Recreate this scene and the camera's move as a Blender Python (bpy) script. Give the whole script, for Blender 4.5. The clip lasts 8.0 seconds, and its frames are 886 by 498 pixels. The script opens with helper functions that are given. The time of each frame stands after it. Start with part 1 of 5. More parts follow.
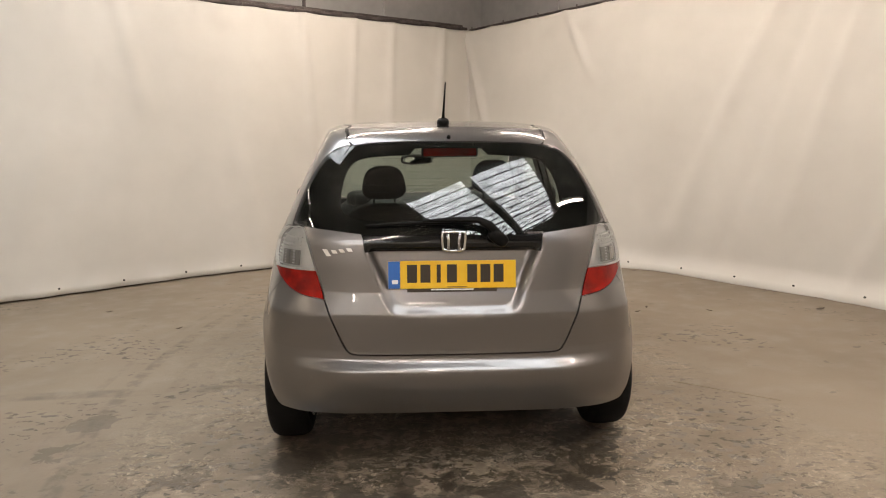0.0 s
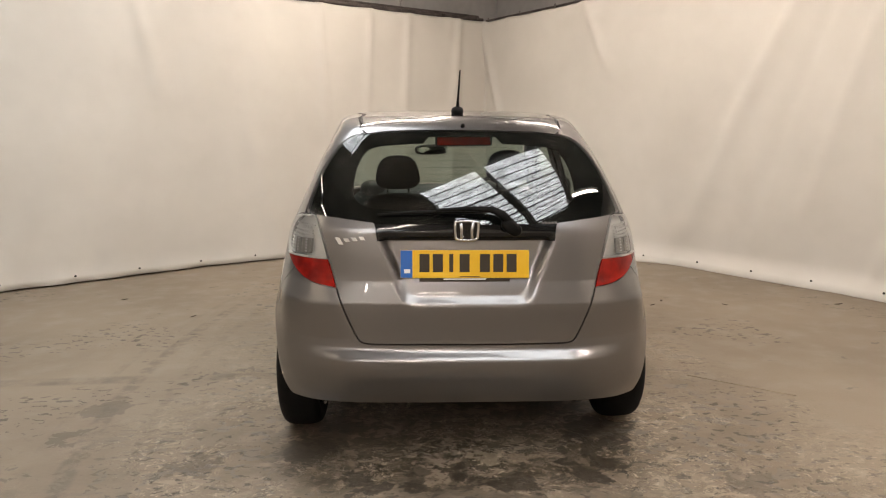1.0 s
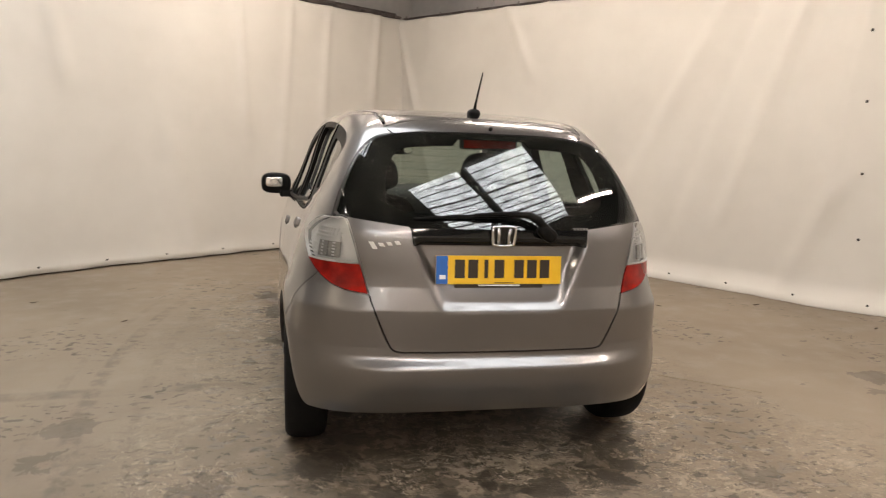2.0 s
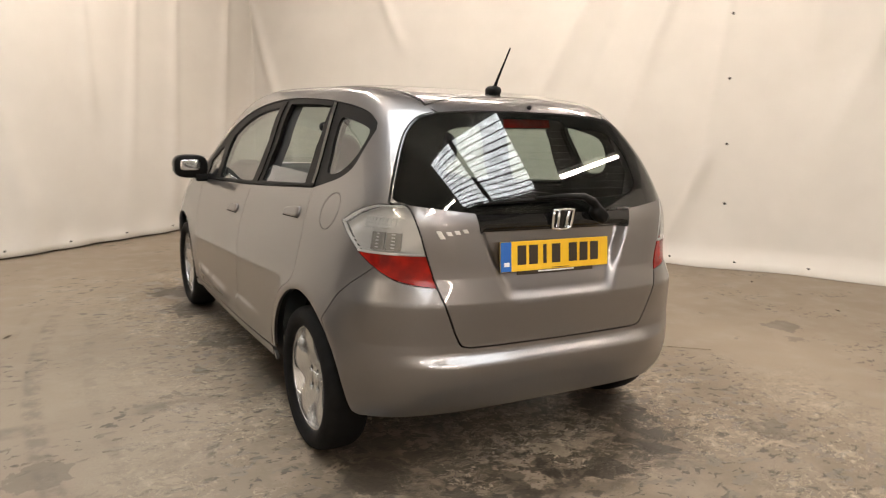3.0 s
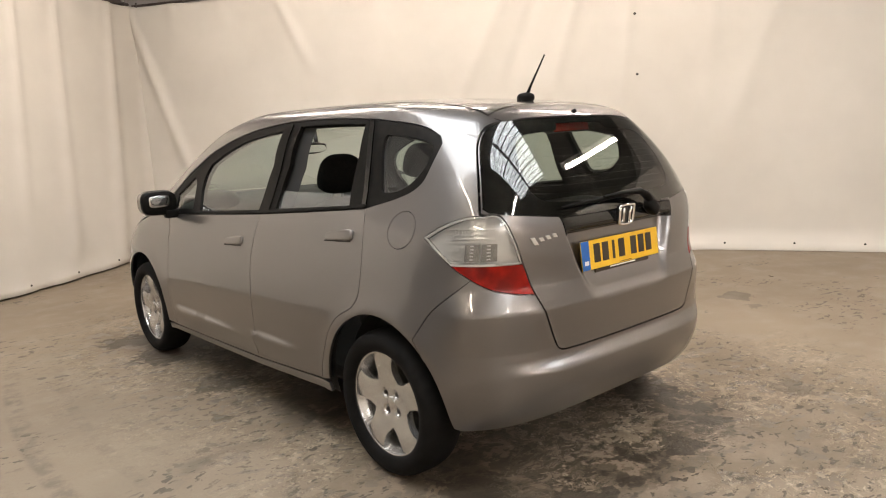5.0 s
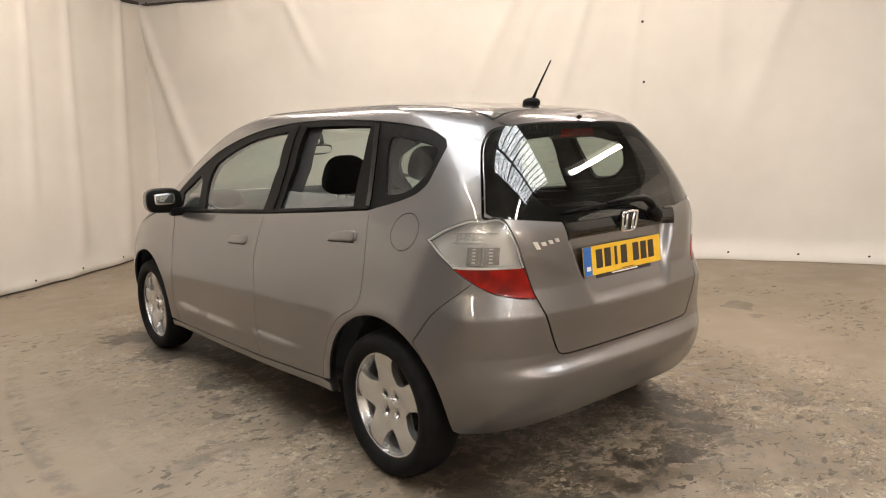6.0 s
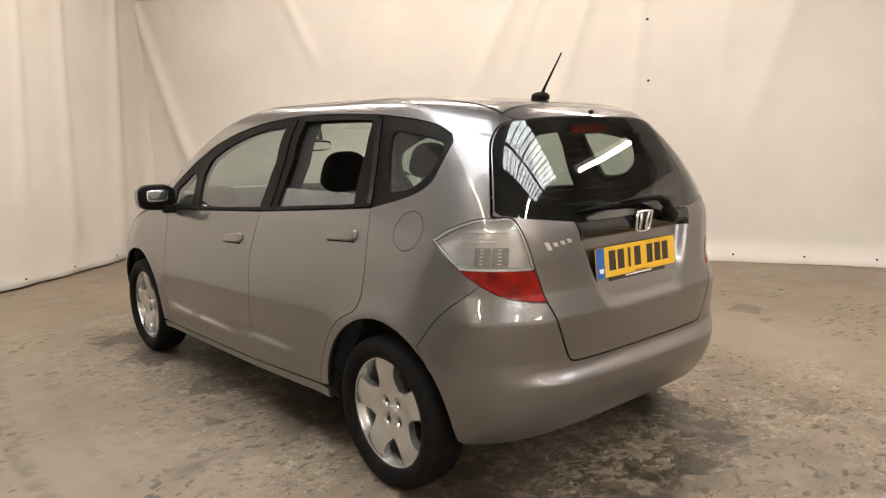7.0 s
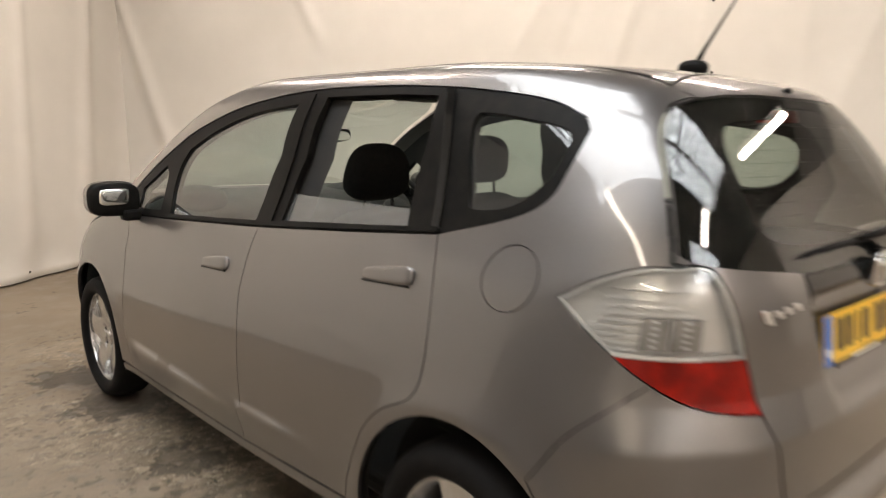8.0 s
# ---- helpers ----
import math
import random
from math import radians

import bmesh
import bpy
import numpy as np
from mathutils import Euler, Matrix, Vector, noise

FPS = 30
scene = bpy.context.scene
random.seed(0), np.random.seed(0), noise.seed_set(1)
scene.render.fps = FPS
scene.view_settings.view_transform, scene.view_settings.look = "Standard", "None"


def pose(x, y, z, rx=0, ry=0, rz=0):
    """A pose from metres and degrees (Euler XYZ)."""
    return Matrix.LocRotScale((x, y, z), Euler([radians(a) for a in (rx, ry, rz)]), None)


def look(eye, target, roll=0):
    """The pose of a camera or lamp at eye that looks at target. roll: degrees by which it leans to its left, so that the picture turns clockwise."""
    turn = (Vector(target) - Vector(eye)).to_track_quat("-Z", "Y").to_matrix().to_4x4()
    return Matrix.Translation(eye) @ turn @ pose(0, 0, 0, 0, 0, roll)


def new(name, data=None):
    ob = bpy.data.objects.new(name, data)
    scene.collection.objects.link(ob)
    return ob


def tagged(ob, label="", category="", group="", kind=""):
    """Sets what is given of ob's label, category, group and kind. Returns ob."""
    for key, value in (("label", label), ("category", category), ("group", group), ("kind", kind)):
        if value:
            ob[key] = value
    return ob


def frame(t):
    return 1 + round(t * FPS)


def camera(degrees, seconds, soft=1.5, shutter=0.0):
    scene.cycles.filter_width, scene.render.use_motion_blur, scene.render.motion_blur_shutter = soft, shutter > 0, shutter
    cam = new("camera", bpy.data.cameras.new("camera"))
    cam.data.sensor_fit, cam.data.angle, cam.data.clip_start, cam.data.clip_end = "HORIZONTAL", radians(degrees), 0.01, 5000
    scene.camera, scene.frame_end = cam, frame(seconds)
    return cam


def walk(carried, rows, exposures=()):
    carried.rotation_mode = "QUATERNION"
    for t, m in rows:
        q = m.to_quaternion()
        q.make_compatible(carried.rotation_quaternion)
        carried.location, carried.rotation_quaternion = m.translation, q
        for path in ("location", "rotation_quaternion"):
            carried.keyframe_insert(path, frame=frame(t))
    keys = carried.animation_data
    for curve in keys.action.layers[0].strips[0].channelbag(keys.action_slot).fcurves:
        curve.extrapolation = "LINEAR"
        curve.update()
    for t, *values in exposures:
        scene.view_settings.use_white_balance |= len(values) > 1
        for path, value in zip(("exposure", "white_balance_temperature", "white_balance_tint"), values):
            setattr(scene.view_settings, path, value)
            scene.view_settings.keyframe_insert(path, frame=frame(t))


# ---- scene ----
cam = camera(62.8, 8.0, soft=1.1, shutter=0.5)
PATH = [
    (0, (-0.206, -3.398, 1.358), (-0.092, -1.421, 1.074), -1.1),
    (0.5, (-0.176, -3.399, 1.351), (-0.086, -1.422, 1.063), -1.4),
    (1, (-0.199, -3.383, 1.342), (-0.125, -1.407, 1.039), -0.7),
    (1.5, (-0.43, -3.347, 1.336), (-0.222, -1.381, 1.032), 0.0),
    (1.7, (-0.583, -3.322, 1.346), (-0.285, -1.368, 1.037), 0.8),
    (2.8, (-1.574, -2.799, 1.362), (-0.711, -1.025, 1.033), 1.3),
    (3, (-1.72, -2.699, 1.362), (-0.75, -0.989, 0.994), 1.3),
    (3.5, (-2.006, -2.412, 1.345), (-0.882, -0.796, 0.992), -1.4),
    (4, (-2.288, -2.237, 1.37), (-1.034, -0.722, 1.006), -2.2),
    (4.5, (-2.391, -2.209, 1.377), (-1.094, -0.728, 1.025), -3.5),
    (6, (-2.401, -2.223, 1.371), (-1.11, -0.732, 1.038), -2.0),
    (6.5, (-2.394, -2.216, 1.372), (-1.107, -0.722, 1.035), -2.0),
    (7, (-2.338, -2.101, 1.349), (-1.04, -0.617, 1.017), -1.6),
    (7.5, (-2.094, -1.709, 1.325), (-0.789, -0.236, 0.967), -0.8),
    (8, (-1.859, -1.111, 1.307), (-0.535, 0.35, 0.969), 0.1),
]
walk(cam, [(t, look(eye, target, roll)) for t, eye, target, roll in PATH],
     exposures=[(0, -.28), (1.5, -.28), (3.0, 0), (6.5, 0), (8.0, -.02)])

# ---------------------------------------------------------------- world and light
from mathutils import geometry

scene.view_settings.exposure = 0.0
world = bpy.data.worlds.new("world")
scene.world = world
world.use_nodes = True
world.node_tree.nodes["Background"].inputs["Color"].default_value = (0.75, 0.85, 1.0, 1)
world.node_tree.nodes["Background"].inputs["Strength"].default_value = 0.3
TUBE_WARM, TUBE_POWER = (1.0, 0.853, 0.738), 124.0
ROOFLIGHT_POWER = 9.2


# ---------------------------------------------------------------- materials
def shader(name, colour, rough=0.5, metal=0.0, **extra):
    """A plain principled material; returns it with its nodes and links."""
    m = bpy.data.materials.new(name)
    m.use_nodes = True
    nt = m.node_tree
    b = nt.nodes["Principled BSDF"]
    b.inputs["Base Color"].default_value = (*colour, 1)
    b.inputs["Roughness"].default_value = rough
    b.inputs["Metallic"].default_value = metal
    for key, value in extra.items():
        b.inputs[key.replace("_", " ")].default_value = value
    return m


def grain(m, colours, scale, detail=4.0, rough=None, bump=0.0, bump_scale=None, low=0.35, high=0.65, second=None):
    """Varies a material's colour by noise in world size, its roughness too, with a fine relief."""
    nt = m.node_tree
    n, l, b = nt.nodes, nt.links, nt.nodes["Principled BSDF"]
    place = n.new("ShaderNodeNewGeometry")
    noise_a = n.new("ShaderNodeTexNoise")
    noise_a.inputs["Scale"].default_value, noise_a.inputs["Detail"].default_value = scale, detail
    l.new(place.outputs["Position"], noise_a.inputs["Vector"])
    ramp = n.new("ShaderNodeValToRGB")
    ramp.color_ramp.elements[0].position, ramp.color_ramp.elements[1].position = low, high
    ramp.color_ramp.elements[0].color, ramp.color_ramp.elements[1].color = (*colours[0], 1), (*colours[1], 1)
    l.new(noise_a.outputs["Fac"], ramp.inputs["Fac"])
    out = ramp.outputs["Color"]
    if second:
        noise_b = n.new("ShaderNodeTexNoise")
        noise_b.inputs["Scale"].default_value, noise_b.inputs["Detail"].default_value = second[0], 3
        l.new(place.outputs["Position"], noise_b.inputs["Vector"])
        mix = n.new("ShaderNodeMix")
        mix.data_type, mix.blend_type = "RGBA", "MULTIPLY"
        ramp_b = n.new("ShaderNodeValToRGB")
        ramp_b.color_ramp.elements[0].position, ramp_b.color_ramp.elements[1].position = 0.3, 0.7
        ramp_b.color_ramp.elements[0].color = (*[second[1]] * 3, 1)
        l.new(noise_b.outputs["Fac"], ramp_b.inputs["Fac"])
        mix.inputs["Factor"].default_value = 1
        l.new(out, mix.inputs[6])
        l.new(ramp_b.outputs["Color"], mix.inputs[7])
        out = mix.outputs[2]
    l.new(out, b.inputs["Base Color"])
    if rough:
        spread = n.new("ShaderNodeMapRange")
        spread.inputs["To Min"].default_value, spread.inputs["To Max"].default_value = rough
        l.new(noise_a.outputs["Fac"], spread.inputs["Value"])
        l.new(spread.outputs["Result"], b.inputs["Roughness"])
    if bump:
        fine = n.new("ShaderNodeTexNoise")
        fine.inputs["Scale"].default_value, fine.inputs["Detail"].default_value = bump_scale or scale * 6, 5
        l.new(place.outputs["Position"], fine.inputs["Vector"])
        relief = n.new("ShaderNodeBump")
        relief.inputs["Strength"].default_value, relief.inputs["Distance"].default_value = 1.0, bump
        l.new(fine.outputs["Fac"], relief.inputs["Height"])
        l.new(relief.outputs["Normal"], b.inputs["Normal"])
    return m


def pane_material(name, tint, gloss_rough=0.0, dirt=0.0, milk=0.0):
    """A thin pane: clear, with a mirror gloss that grows towards grazing, and specks of dried rain."""
    m = bpy.data.materials.new(name)
    m.use_nodes = True
    n, l = m.node_tree.nodes, m.node_tree.links
    n.clear()
    out, clear, gloss, mix, fres = (n.new(k) for k in ("ShaderNodeOutputMaterial", "ShaderNodeBsdfTransparent", "ShaderNodeBsdfGlossy", "ShaderNodeMixShader", "ShaderNodeLayerWeight"))
    clear.inputs["Color"].default_value = (*tint, 1)
    gloss.inputs["Roughness"].default_value = gloss_rough
    fres.inputs["Blend"].default_value = 0.5
    power, spread = n.new("ShaderNodeMath"), n.new("ShaderNodeMapRange")
    power.operation = "POWER"
    power.inputs[1].default_value = 4.0
    l.new(fres.outputs["Facing"], power.inputs[0])
    spread.inputs["To Min"].default_value, spread.inputs["To Max"].default_value = 0.105, 1.0
    l.new(power.outputs[0], spread.inputs["Value"])
    l.new(spread.outputs[0], mix.inputs[0])
    if milk:
        film, cloudy = n.new("ShaderNodeBsdfDiffuse"), n.new("ShaderNodeMixShader")
        film.inputs["Color"].default_value = (0.58, 0.60, 0.60, 1)
        cloudy.inputs[0].default_value = milk
        l.new(clear.outputs[0], cloudy.inputs[1])
        l.new(film.outputs[0], cloudy.inputs[2])
        l.new(cloudy.outputs[0], mix.inputs[1])
    else:
        l.new(clear.outputs[0], mix.inputs[1])
    l.new(gloss.outputs[0], mix.inputs[2])
    last = mix
    if dirt:
        place, specks, ramp, area, cover = (n.new(k) for k in ("ShaderNodeNewGeometry", "ShaderNodeTexVoronoi", "ShaderNodeMapRange", "ShaderNodeTexNoise", "ShaderNodeMapRange"))
        specks.inputs["Scale"].default_value = 210
        area.inputs["Scale"].default_value = 6
        l.new(place.outputs["Position"], specks.inputs["Vector"])
        l.new(place.outputs["Position"], area.inputs["Vector"])
        ramp.inputs["From Min"].default_value, ramp.inputs["From Max"].default_value = 0.26, 0.12
        l.new(specks.outputs["Distance"], ramp.inputs["Value"])
        cover.inputs["From Min"].default_value, cover.inputs["From Max"].default_value = 0.36, 0.62
        cover.inputs["To Max"].default_value = dirt
        l.new(area.outputs["Fac"], cover.inputs["Value"])
        times, dust, mix2 = n.new("ShaderNodeMath"), n.new("ShaderNodeBsdfDiffuse"), n.new("ShaderNodeMixShader")
        times.operation = "MULTIPLY"
        l.new(ramp.outputs[0], times.inputs[0])
        l.new(cover.outputs[0], times.inputs[1])
        dust.inputs["Color"].default_value = (0.45, 0.42, 0.38, 1)
        l.new(times.outputs[0], mix2.inputs[0])
        l.new(mix.outputs[0], mix2.inputs[1])
        l.new(dust.outputs[0], mix2.inputs[2])
        last = mix2
    l.new(last.outputs[0], out.inputs[0])
    return m


def glow_material(name, colour, power):
    m = shader(name, (0.8, 0.8, 0.8))
    b = m.node_tree.nodes["Principled BSDF"]
    b.inputs["Emission Color"].default_value = (*colour, 1)
    b.inputs["Emission Strength"].default_value = power
    return m


def dirty_glow(name, colour, power):
    """A translucent sheet lit by the day outside, streaked with dirt."""
    m = glow_material(name, colour, power)
    n, l = m.node_tree.nodes, m.node_tree.links
    place, stains, spread = n.new("ShaderNodeNewGeometry"), n.new("ShaderNodeTexNoise"), n.new("ShaderNodeMapRange")
    stains.inputs["Scale"].default_value, stains.inputs["Detail"].default_value, stains.inputs["Distortion"].default_value = 5.0, 9, 0.2
    l.new(place.outputs["Position"], stains.inputs["Vector"])
    spread.inputs["From Min"].default_value, spread.inputs["From Max"].default_value = 0.32, 0.66
    spread.inputs["To Min"].default_value, spread.inputs["To Max"].default_value = power * 0.36, power * 1.22
    l.new(stains.outputs["Fac"], spread.inputs["Value"])
    l.new(spread.outputs[0], n["Principled BSDF"].inputs["Emission Strength"])
    return m


PAINT = grain(shader("silver_paint", (0.25, 0.25, 0.253), 0.3, 0.92, Coat_Weight=1.0, Coat_Roughness=0.015, Coat_IOR=1.6),
              ((0.185, 0.175, 0.170), (0.230, 0.218, 0.212)), 900, 2, rough=(0.33, 0.41), second=(1.6, 0.95))
BLACK_TRIM = grain(shader("satin_black_trim", (0.008, 0.008, 0.008), 0.4, Specular_IOR_Level=0.09), ((0.005, 0.005, 0.005), (0.010, 0.009, 0.008)), 30, rough=(0.38, 0.52))
GLOSS_BLACK = shader("gloss_black", (0.008, 0.008, 0.008), 0.10)
FRIT = shader("black_ceramic_print", (0.006, 0.006, 0.006), 0.9, Specular_IOR_Level=0.0)
UNDER = grain(shader("underbody_black", (0.012, 0.012, 0.012), 0.8), ((0.008, 0.008, 0.008), (0.02, 0.018, 0.016)), 12, rough=(0.7, 0.95))
RUBBER = grain(shader("tyre_rubber", (0.006, 0.006, 0.006), 0.7, Specular_IOR_Level=0.10), ((0.007, 0.0066, 0.0065), (0.011, 0.0103, 0.010)), 25, rough=(0.6, 0.8), bump=0.0006, bump_scale=300)
ALLOY = grain(shader("alloy_silver", (0.6, 0.59, 0.58), 0.3, 0.8), ((0.60, 0.59, 0.575), (0.70, 0.69, 0.675)), 14, rough=(0.20, 0.30), second=(40, 0.94))
STEEL = grain(shader("brake_steel", (0.25, 0.24, 0.23), 0.45, 0.9), ((0.035, 0.03, 0.026), (0.08, 0.073, 0.066)), 30, rough=(0.35, 0.6))
BRIGHT_MARK = shader("satin_chrome", (0.86, 0.85, 0.83), 0.35, 0.75)
STEEL_GREY = grain(shader("grey_steel", (0.3, 0.29, 0.28), 0.45, 0.8), ((0.2, 0.19, 0.18), (0.38, 0.37, 0.355)), 30, rough=(0.35, 0.55))
CHROME = shader("chrome", (0.85, 0.85, 0.85), 0.08, 1.0)
RED_LENS = grain(shader("red_lens", (0.3, 0.01, 0.006), 0.12, Specular_IOR_Level=0.3), ((0.14, 0.0035, 0.002), (0.31, 0.009, 0.0045)), 14, rough=(0.08, 0.16))
LAMP_SILVER = grain(shader("lamp_reflector", (0.6, 0.59, 0.57), 0.25, 0.5), ((0.60, 0.59, 0.575), (0.72, 0.71, 0.69)), 7, rough=(0.24, 0.36))
LAMP_DARK = grain(shader("lamp_recess", (0.2, 0.18, 0.16), 0.3, 0.3), ((0.13, 0.118, 0.105), (0.22, 0.20, 0.18)), 25, rough=(0.2, 0.4))
CLEAR_LENS = pane_material("clear_lens", (0.94, 0.94, 0.93), milk=0.10)
GLASS = pane_material("window_glass", (0.64, 0.73, 0.70), dirt=0.25, milk=0.025)
# the strong milk stands in for the curtain's reflection on the lowered pane
HAZED_GLASS = pane_material("hazed_door_glass", (0.66, 0.72, 0.70), dirt=0.3, milk=0.16)
REAR_GLASS = pane_material("rear_glass", (0.70, 0.76, 0.71), dirt=0.75)
MIRROR = shader("mirror_glass", (0.9, 0.9, 0.9), 0.02, 1.0)
CLOTH = grain(shader("seat_cloth", (0.03, 0.03, 0.032), 0.9), ((0.010, 0.010, 0.0105), (0.020, 0.0195, 0.0195)), 60, rough=(0.8, 1), bump=0.001, bump_scale=400)
LINING = grain(shader("cabin_lining", (0.42, 0.40, 0.37), 0.85), ((0.38, 0.36, 0.33), (0.46, 0.44, 0.41)), 30, bump=0.0005, bump_scale=500)
DASH = grain(shader("dash_plastic", (0.05, 0.05, 0.05), 0.6), ((0.018, 0.018, 0.018), (0.032, 0.031, 0.030)), 20, bump=0.0004, bump_scale=400)
PLATE_YELLOW = grain(shader("plate_yellow", (0.78, 0.47, 0.02), 0.35), ((0.74, 0.43, 0.015), (0.8, 0.5, 0.03)), 12, rough=(0.25, 0.4))
PLATE_BLUE = shader("plate_blue", (0.02, 0.12, 0.42), 0.35)
PLATE_BLACK = shader("plate_black", (0.03, 0.02, 0.012), 0.4)
WHITE_PRINT = shader("white_print", (0.8, 0.8, 0.78), 0.5)
def smooth_curve(ctrl, soften=0.0, limit=9.0):
    """Monotone cubic through control pairs, as a function of the first; softened below a limit so that reflections run without kinks."""
    k = np.array(ctrl, float)
    x, y = k[:, 0], k[:, 1]
    h, d = np.diff(x), np.diff(y) / np.diff(x)
    m = np.zeros(len(x))
    m[0], m[-1] = d[0], d[-1]
    for i in range(1, len(x) - 1):
        if d[i - 1] * d[i] > 0:
            a, b = 2 * h[i] + h[i - 1], h[i] + 2 * h[i - 1]
            m[i] = (a + b) / (a / d[i - 1] + b / d[i])
    def at(q):
        q = np.clip(q, x[0], x[-1])
        i = np.clip(np.searchsorted(x, q, side="right") - 1, 0, len(x) - 2)
        t = (q - x[i]) / h[i]
        return ((1 + 2 * t) * (1 - t) ** 2 * y[i] + t * (1 - t) ** 2 * h[i] * m[i]
                + t * t * (3 - 2 * t) * y[i + 1] + t * t * (t - 1) * h[i] * m[i + 1])
    if not soften:
        return at
    g = np.arange(x[0] - .1, x[-1] + .1, .001)
    a = at(g) + np.where(g < x[0], (g - x[0]) * m[0], 0) + np.where(g > x[-1], (g - x[-1]) * m[-1], 0)
    k = np.exp(-(np.arange(-60, 61) * .001 / soften) ** 2 / 2)
    b = np.convolve(a, k / k.sum(), "same")
    e = np.clip((g - limit) / .04, 0, 1)
    table = b * (1 - e) + a * e
    return lambda q: np.interp(q, g, table)

Z_TOP = 1.489
WIDE = smooth_curve([(.16, .795), (.22, .820), (.30, .832), (.42, .841), (.55, .843), (.66, .834), (.78, .811), (.88, .783), (.96, .757),
                     (1.03, .725), (1.15, .680), (1.25, .650), (1.33, .624), (1.385, .600), (1.42, .576), (1.445, .543), (1.460, .495),
                     (1.473, .398), (1.482, .27), (1.4865, .14), (Z_TOP, .004)], .018, 1.38)
REAR = smooth_curve([(.16, -.44), (.25, -.515), (.32, -.562), (.40, -.582), (.48, -.587), (.56, -.586), (.66, -.588),
                     (.70, -.586), (.80, -.578), (.90, -.567), (.98, -.553), (1.03, -.537), (1.15, -.478), (1.25, -.421), (1.33, -.370), (1.375, -.335),
                     (1.405, -.285), (1.43, -.195), (1.447, -.06), (1.462, .08), (1.4745, .25), (1.483, .46), (1.487, .66), (Z_TOP, .83)], .006, 1.36)
FRONT = smooth_curve([(.16, 3.18), (.25, 3.27), (.45, 3.30), (.62, 3.27), (.74, 3.20), (.84, 3.06), (.92, 2.88), (.98, 2.72), (1.06, 2.57),
                      (1.15, 2.42), (1.25, 2.22), (1.33, 2.03), (1.385, 1.87), (1.42, 1.73), (1.447, 1.58), (1.463, 1.43), (1.4755, 1.27),
                      (1.4835, 1.10), (1.487, .97), (Z_TOP, .84)])
R_LEN = smooth_curve([(.16, .68), (1.0, .66), (1.33, .52), (1.42, .44), (1.462, .32), (1.4745, .22), (1.4835, .15), (1.487, .07), (Z_TOP, .003)], .02, 1.40)
F_LEN = smooth_curve([(.16, .80), (.8, .75), (1.0, .62), (1.33, .52), (1.42, .42), (1.462, .30), (1.4745, .22), (1.4835, .15), (1.487, .07), (Z_TOP, .003)])
N_R = smooth_curve([(.16, 4.1), (.4, 4.0), (.58, 3.72), (.70, 3.58), (.78, 3.55), (.92, 4.2), (1.05, 5.2), (1.19, 6.0), (1.30, 5.4), (1.37, 4.2), (1.42, 3.0), (1.462, 2.3), (Z_TOP, 2.0)], .02, 1.40)
N_F = smooth_curve([(.16, 2.6), (1.0, 2.8), (1.35, 2.8), (1.42, 2.4), (1.462, 2.2), (Z_TOP, 2.0)])
SR, SS, SF = 1.25, 2.1, 1.2          # lengths of rear quarter, side and front quarter in the girth coordinate
S_END = SR + SS + SF
_z = np.linspace(.16, Z_TOP, 3000)
_v = np.concatenate([[0], np.cumsum(np.hypot(np.diff(_z), np.maximum(abs(np.diff(WIDE(_z))), abs(np.diff(REAR(_z))))))])
def v_of(z): return np.interp(z, _z, _v)
def z_of(v): return np.interp(v, _v, _z)
def barrel(y): return 1 - .012 * np.clip((y - 1.2) / 1.3, -1.3, 1.3) ** 2
K_IN = smooth_curve([(.16, 0), (.95, 0), (1.08, .010), (1.19, .036), (1.26, .062), (1.32, .090), (1.385, .115), (1.42, .110), (1.45, .06), (1.475, .01), (Z_TOP, 0)], .018)
def taper(y, z):
    """How far the cabin draws in towards the tail."""
    return 1 - K_IN(z) * np.clip((1.0 - y) / 1.25, 0, 1.2) ** 2

def shell(s, v):
    """Point of the undetailed skin at girth s (0 rear centre, + left side, S_END front centre) and height coordinate v."""
    s, v = np.broadcast_arrays(np.asarray(s, float), np.asarray(v, float))
    s = np.where(s > S_END, s - 2 * S_END, np.where(s < -S_END, s + 2 * S_END, s))
    side, a, z = np.where(s >= 0, -1., 1.), abs(s), z_of(v)
    w, yr, yf = WIDE(z), REAR(z), FRONT(z)
    y0, y1 = yr + R_LEN(z), yf - F_LEN(z)
    def quarter(q, n):
        q = np.clip(q, 0, 1)
        x, y = np.minimum(2 * q, 1), np.minimum(2 - 2 * q, 1)
        k = (x ** n + y ** n) ** (1 / n)
        return x / k, y / k
    xr, er = quarter(a / SR, N_R(z))
    xf, ef = quarter((S_END - a) / SF, N_F(z))
    rear, front = a < SR, a > SR + SS
    x = np.where(rear, xr, np.where(front, xf, 1.)) * w
    y = np.where(rear, y0 - er * (y0 - yr), np.where(front, y1 + ef * (yf - y1), y0 + (y1 - y0) * (a - SR) / SS))
    return np.stack([side * x * barrel(y) * taper(y, z), y, z], -1)

def sv_rear(x, z):
    """Girth coordinates of the rear point at half width x (left positive) and height z."""
    x, z = np.broadcast_arrays(np.asarray(x, float), np.asarray(z, float))
    n, draw = N_R(z), 1.0
    for _ in range(12):
        u = np.clip(abs(x) / (WIDE(z) * .99 * draw), 0, .9999)
        e = (1 - u ** n) ** (1 / n)
        draw = .5 * draw + .5 * taper(REAR(z) + R_LEN(z) * (1 - e), z)
    q = np.where(u < e, u / e / 2, 1 - e / u / 2)
    return np.stack([np.sign(x) * q * SR, v_of(z)], -1)

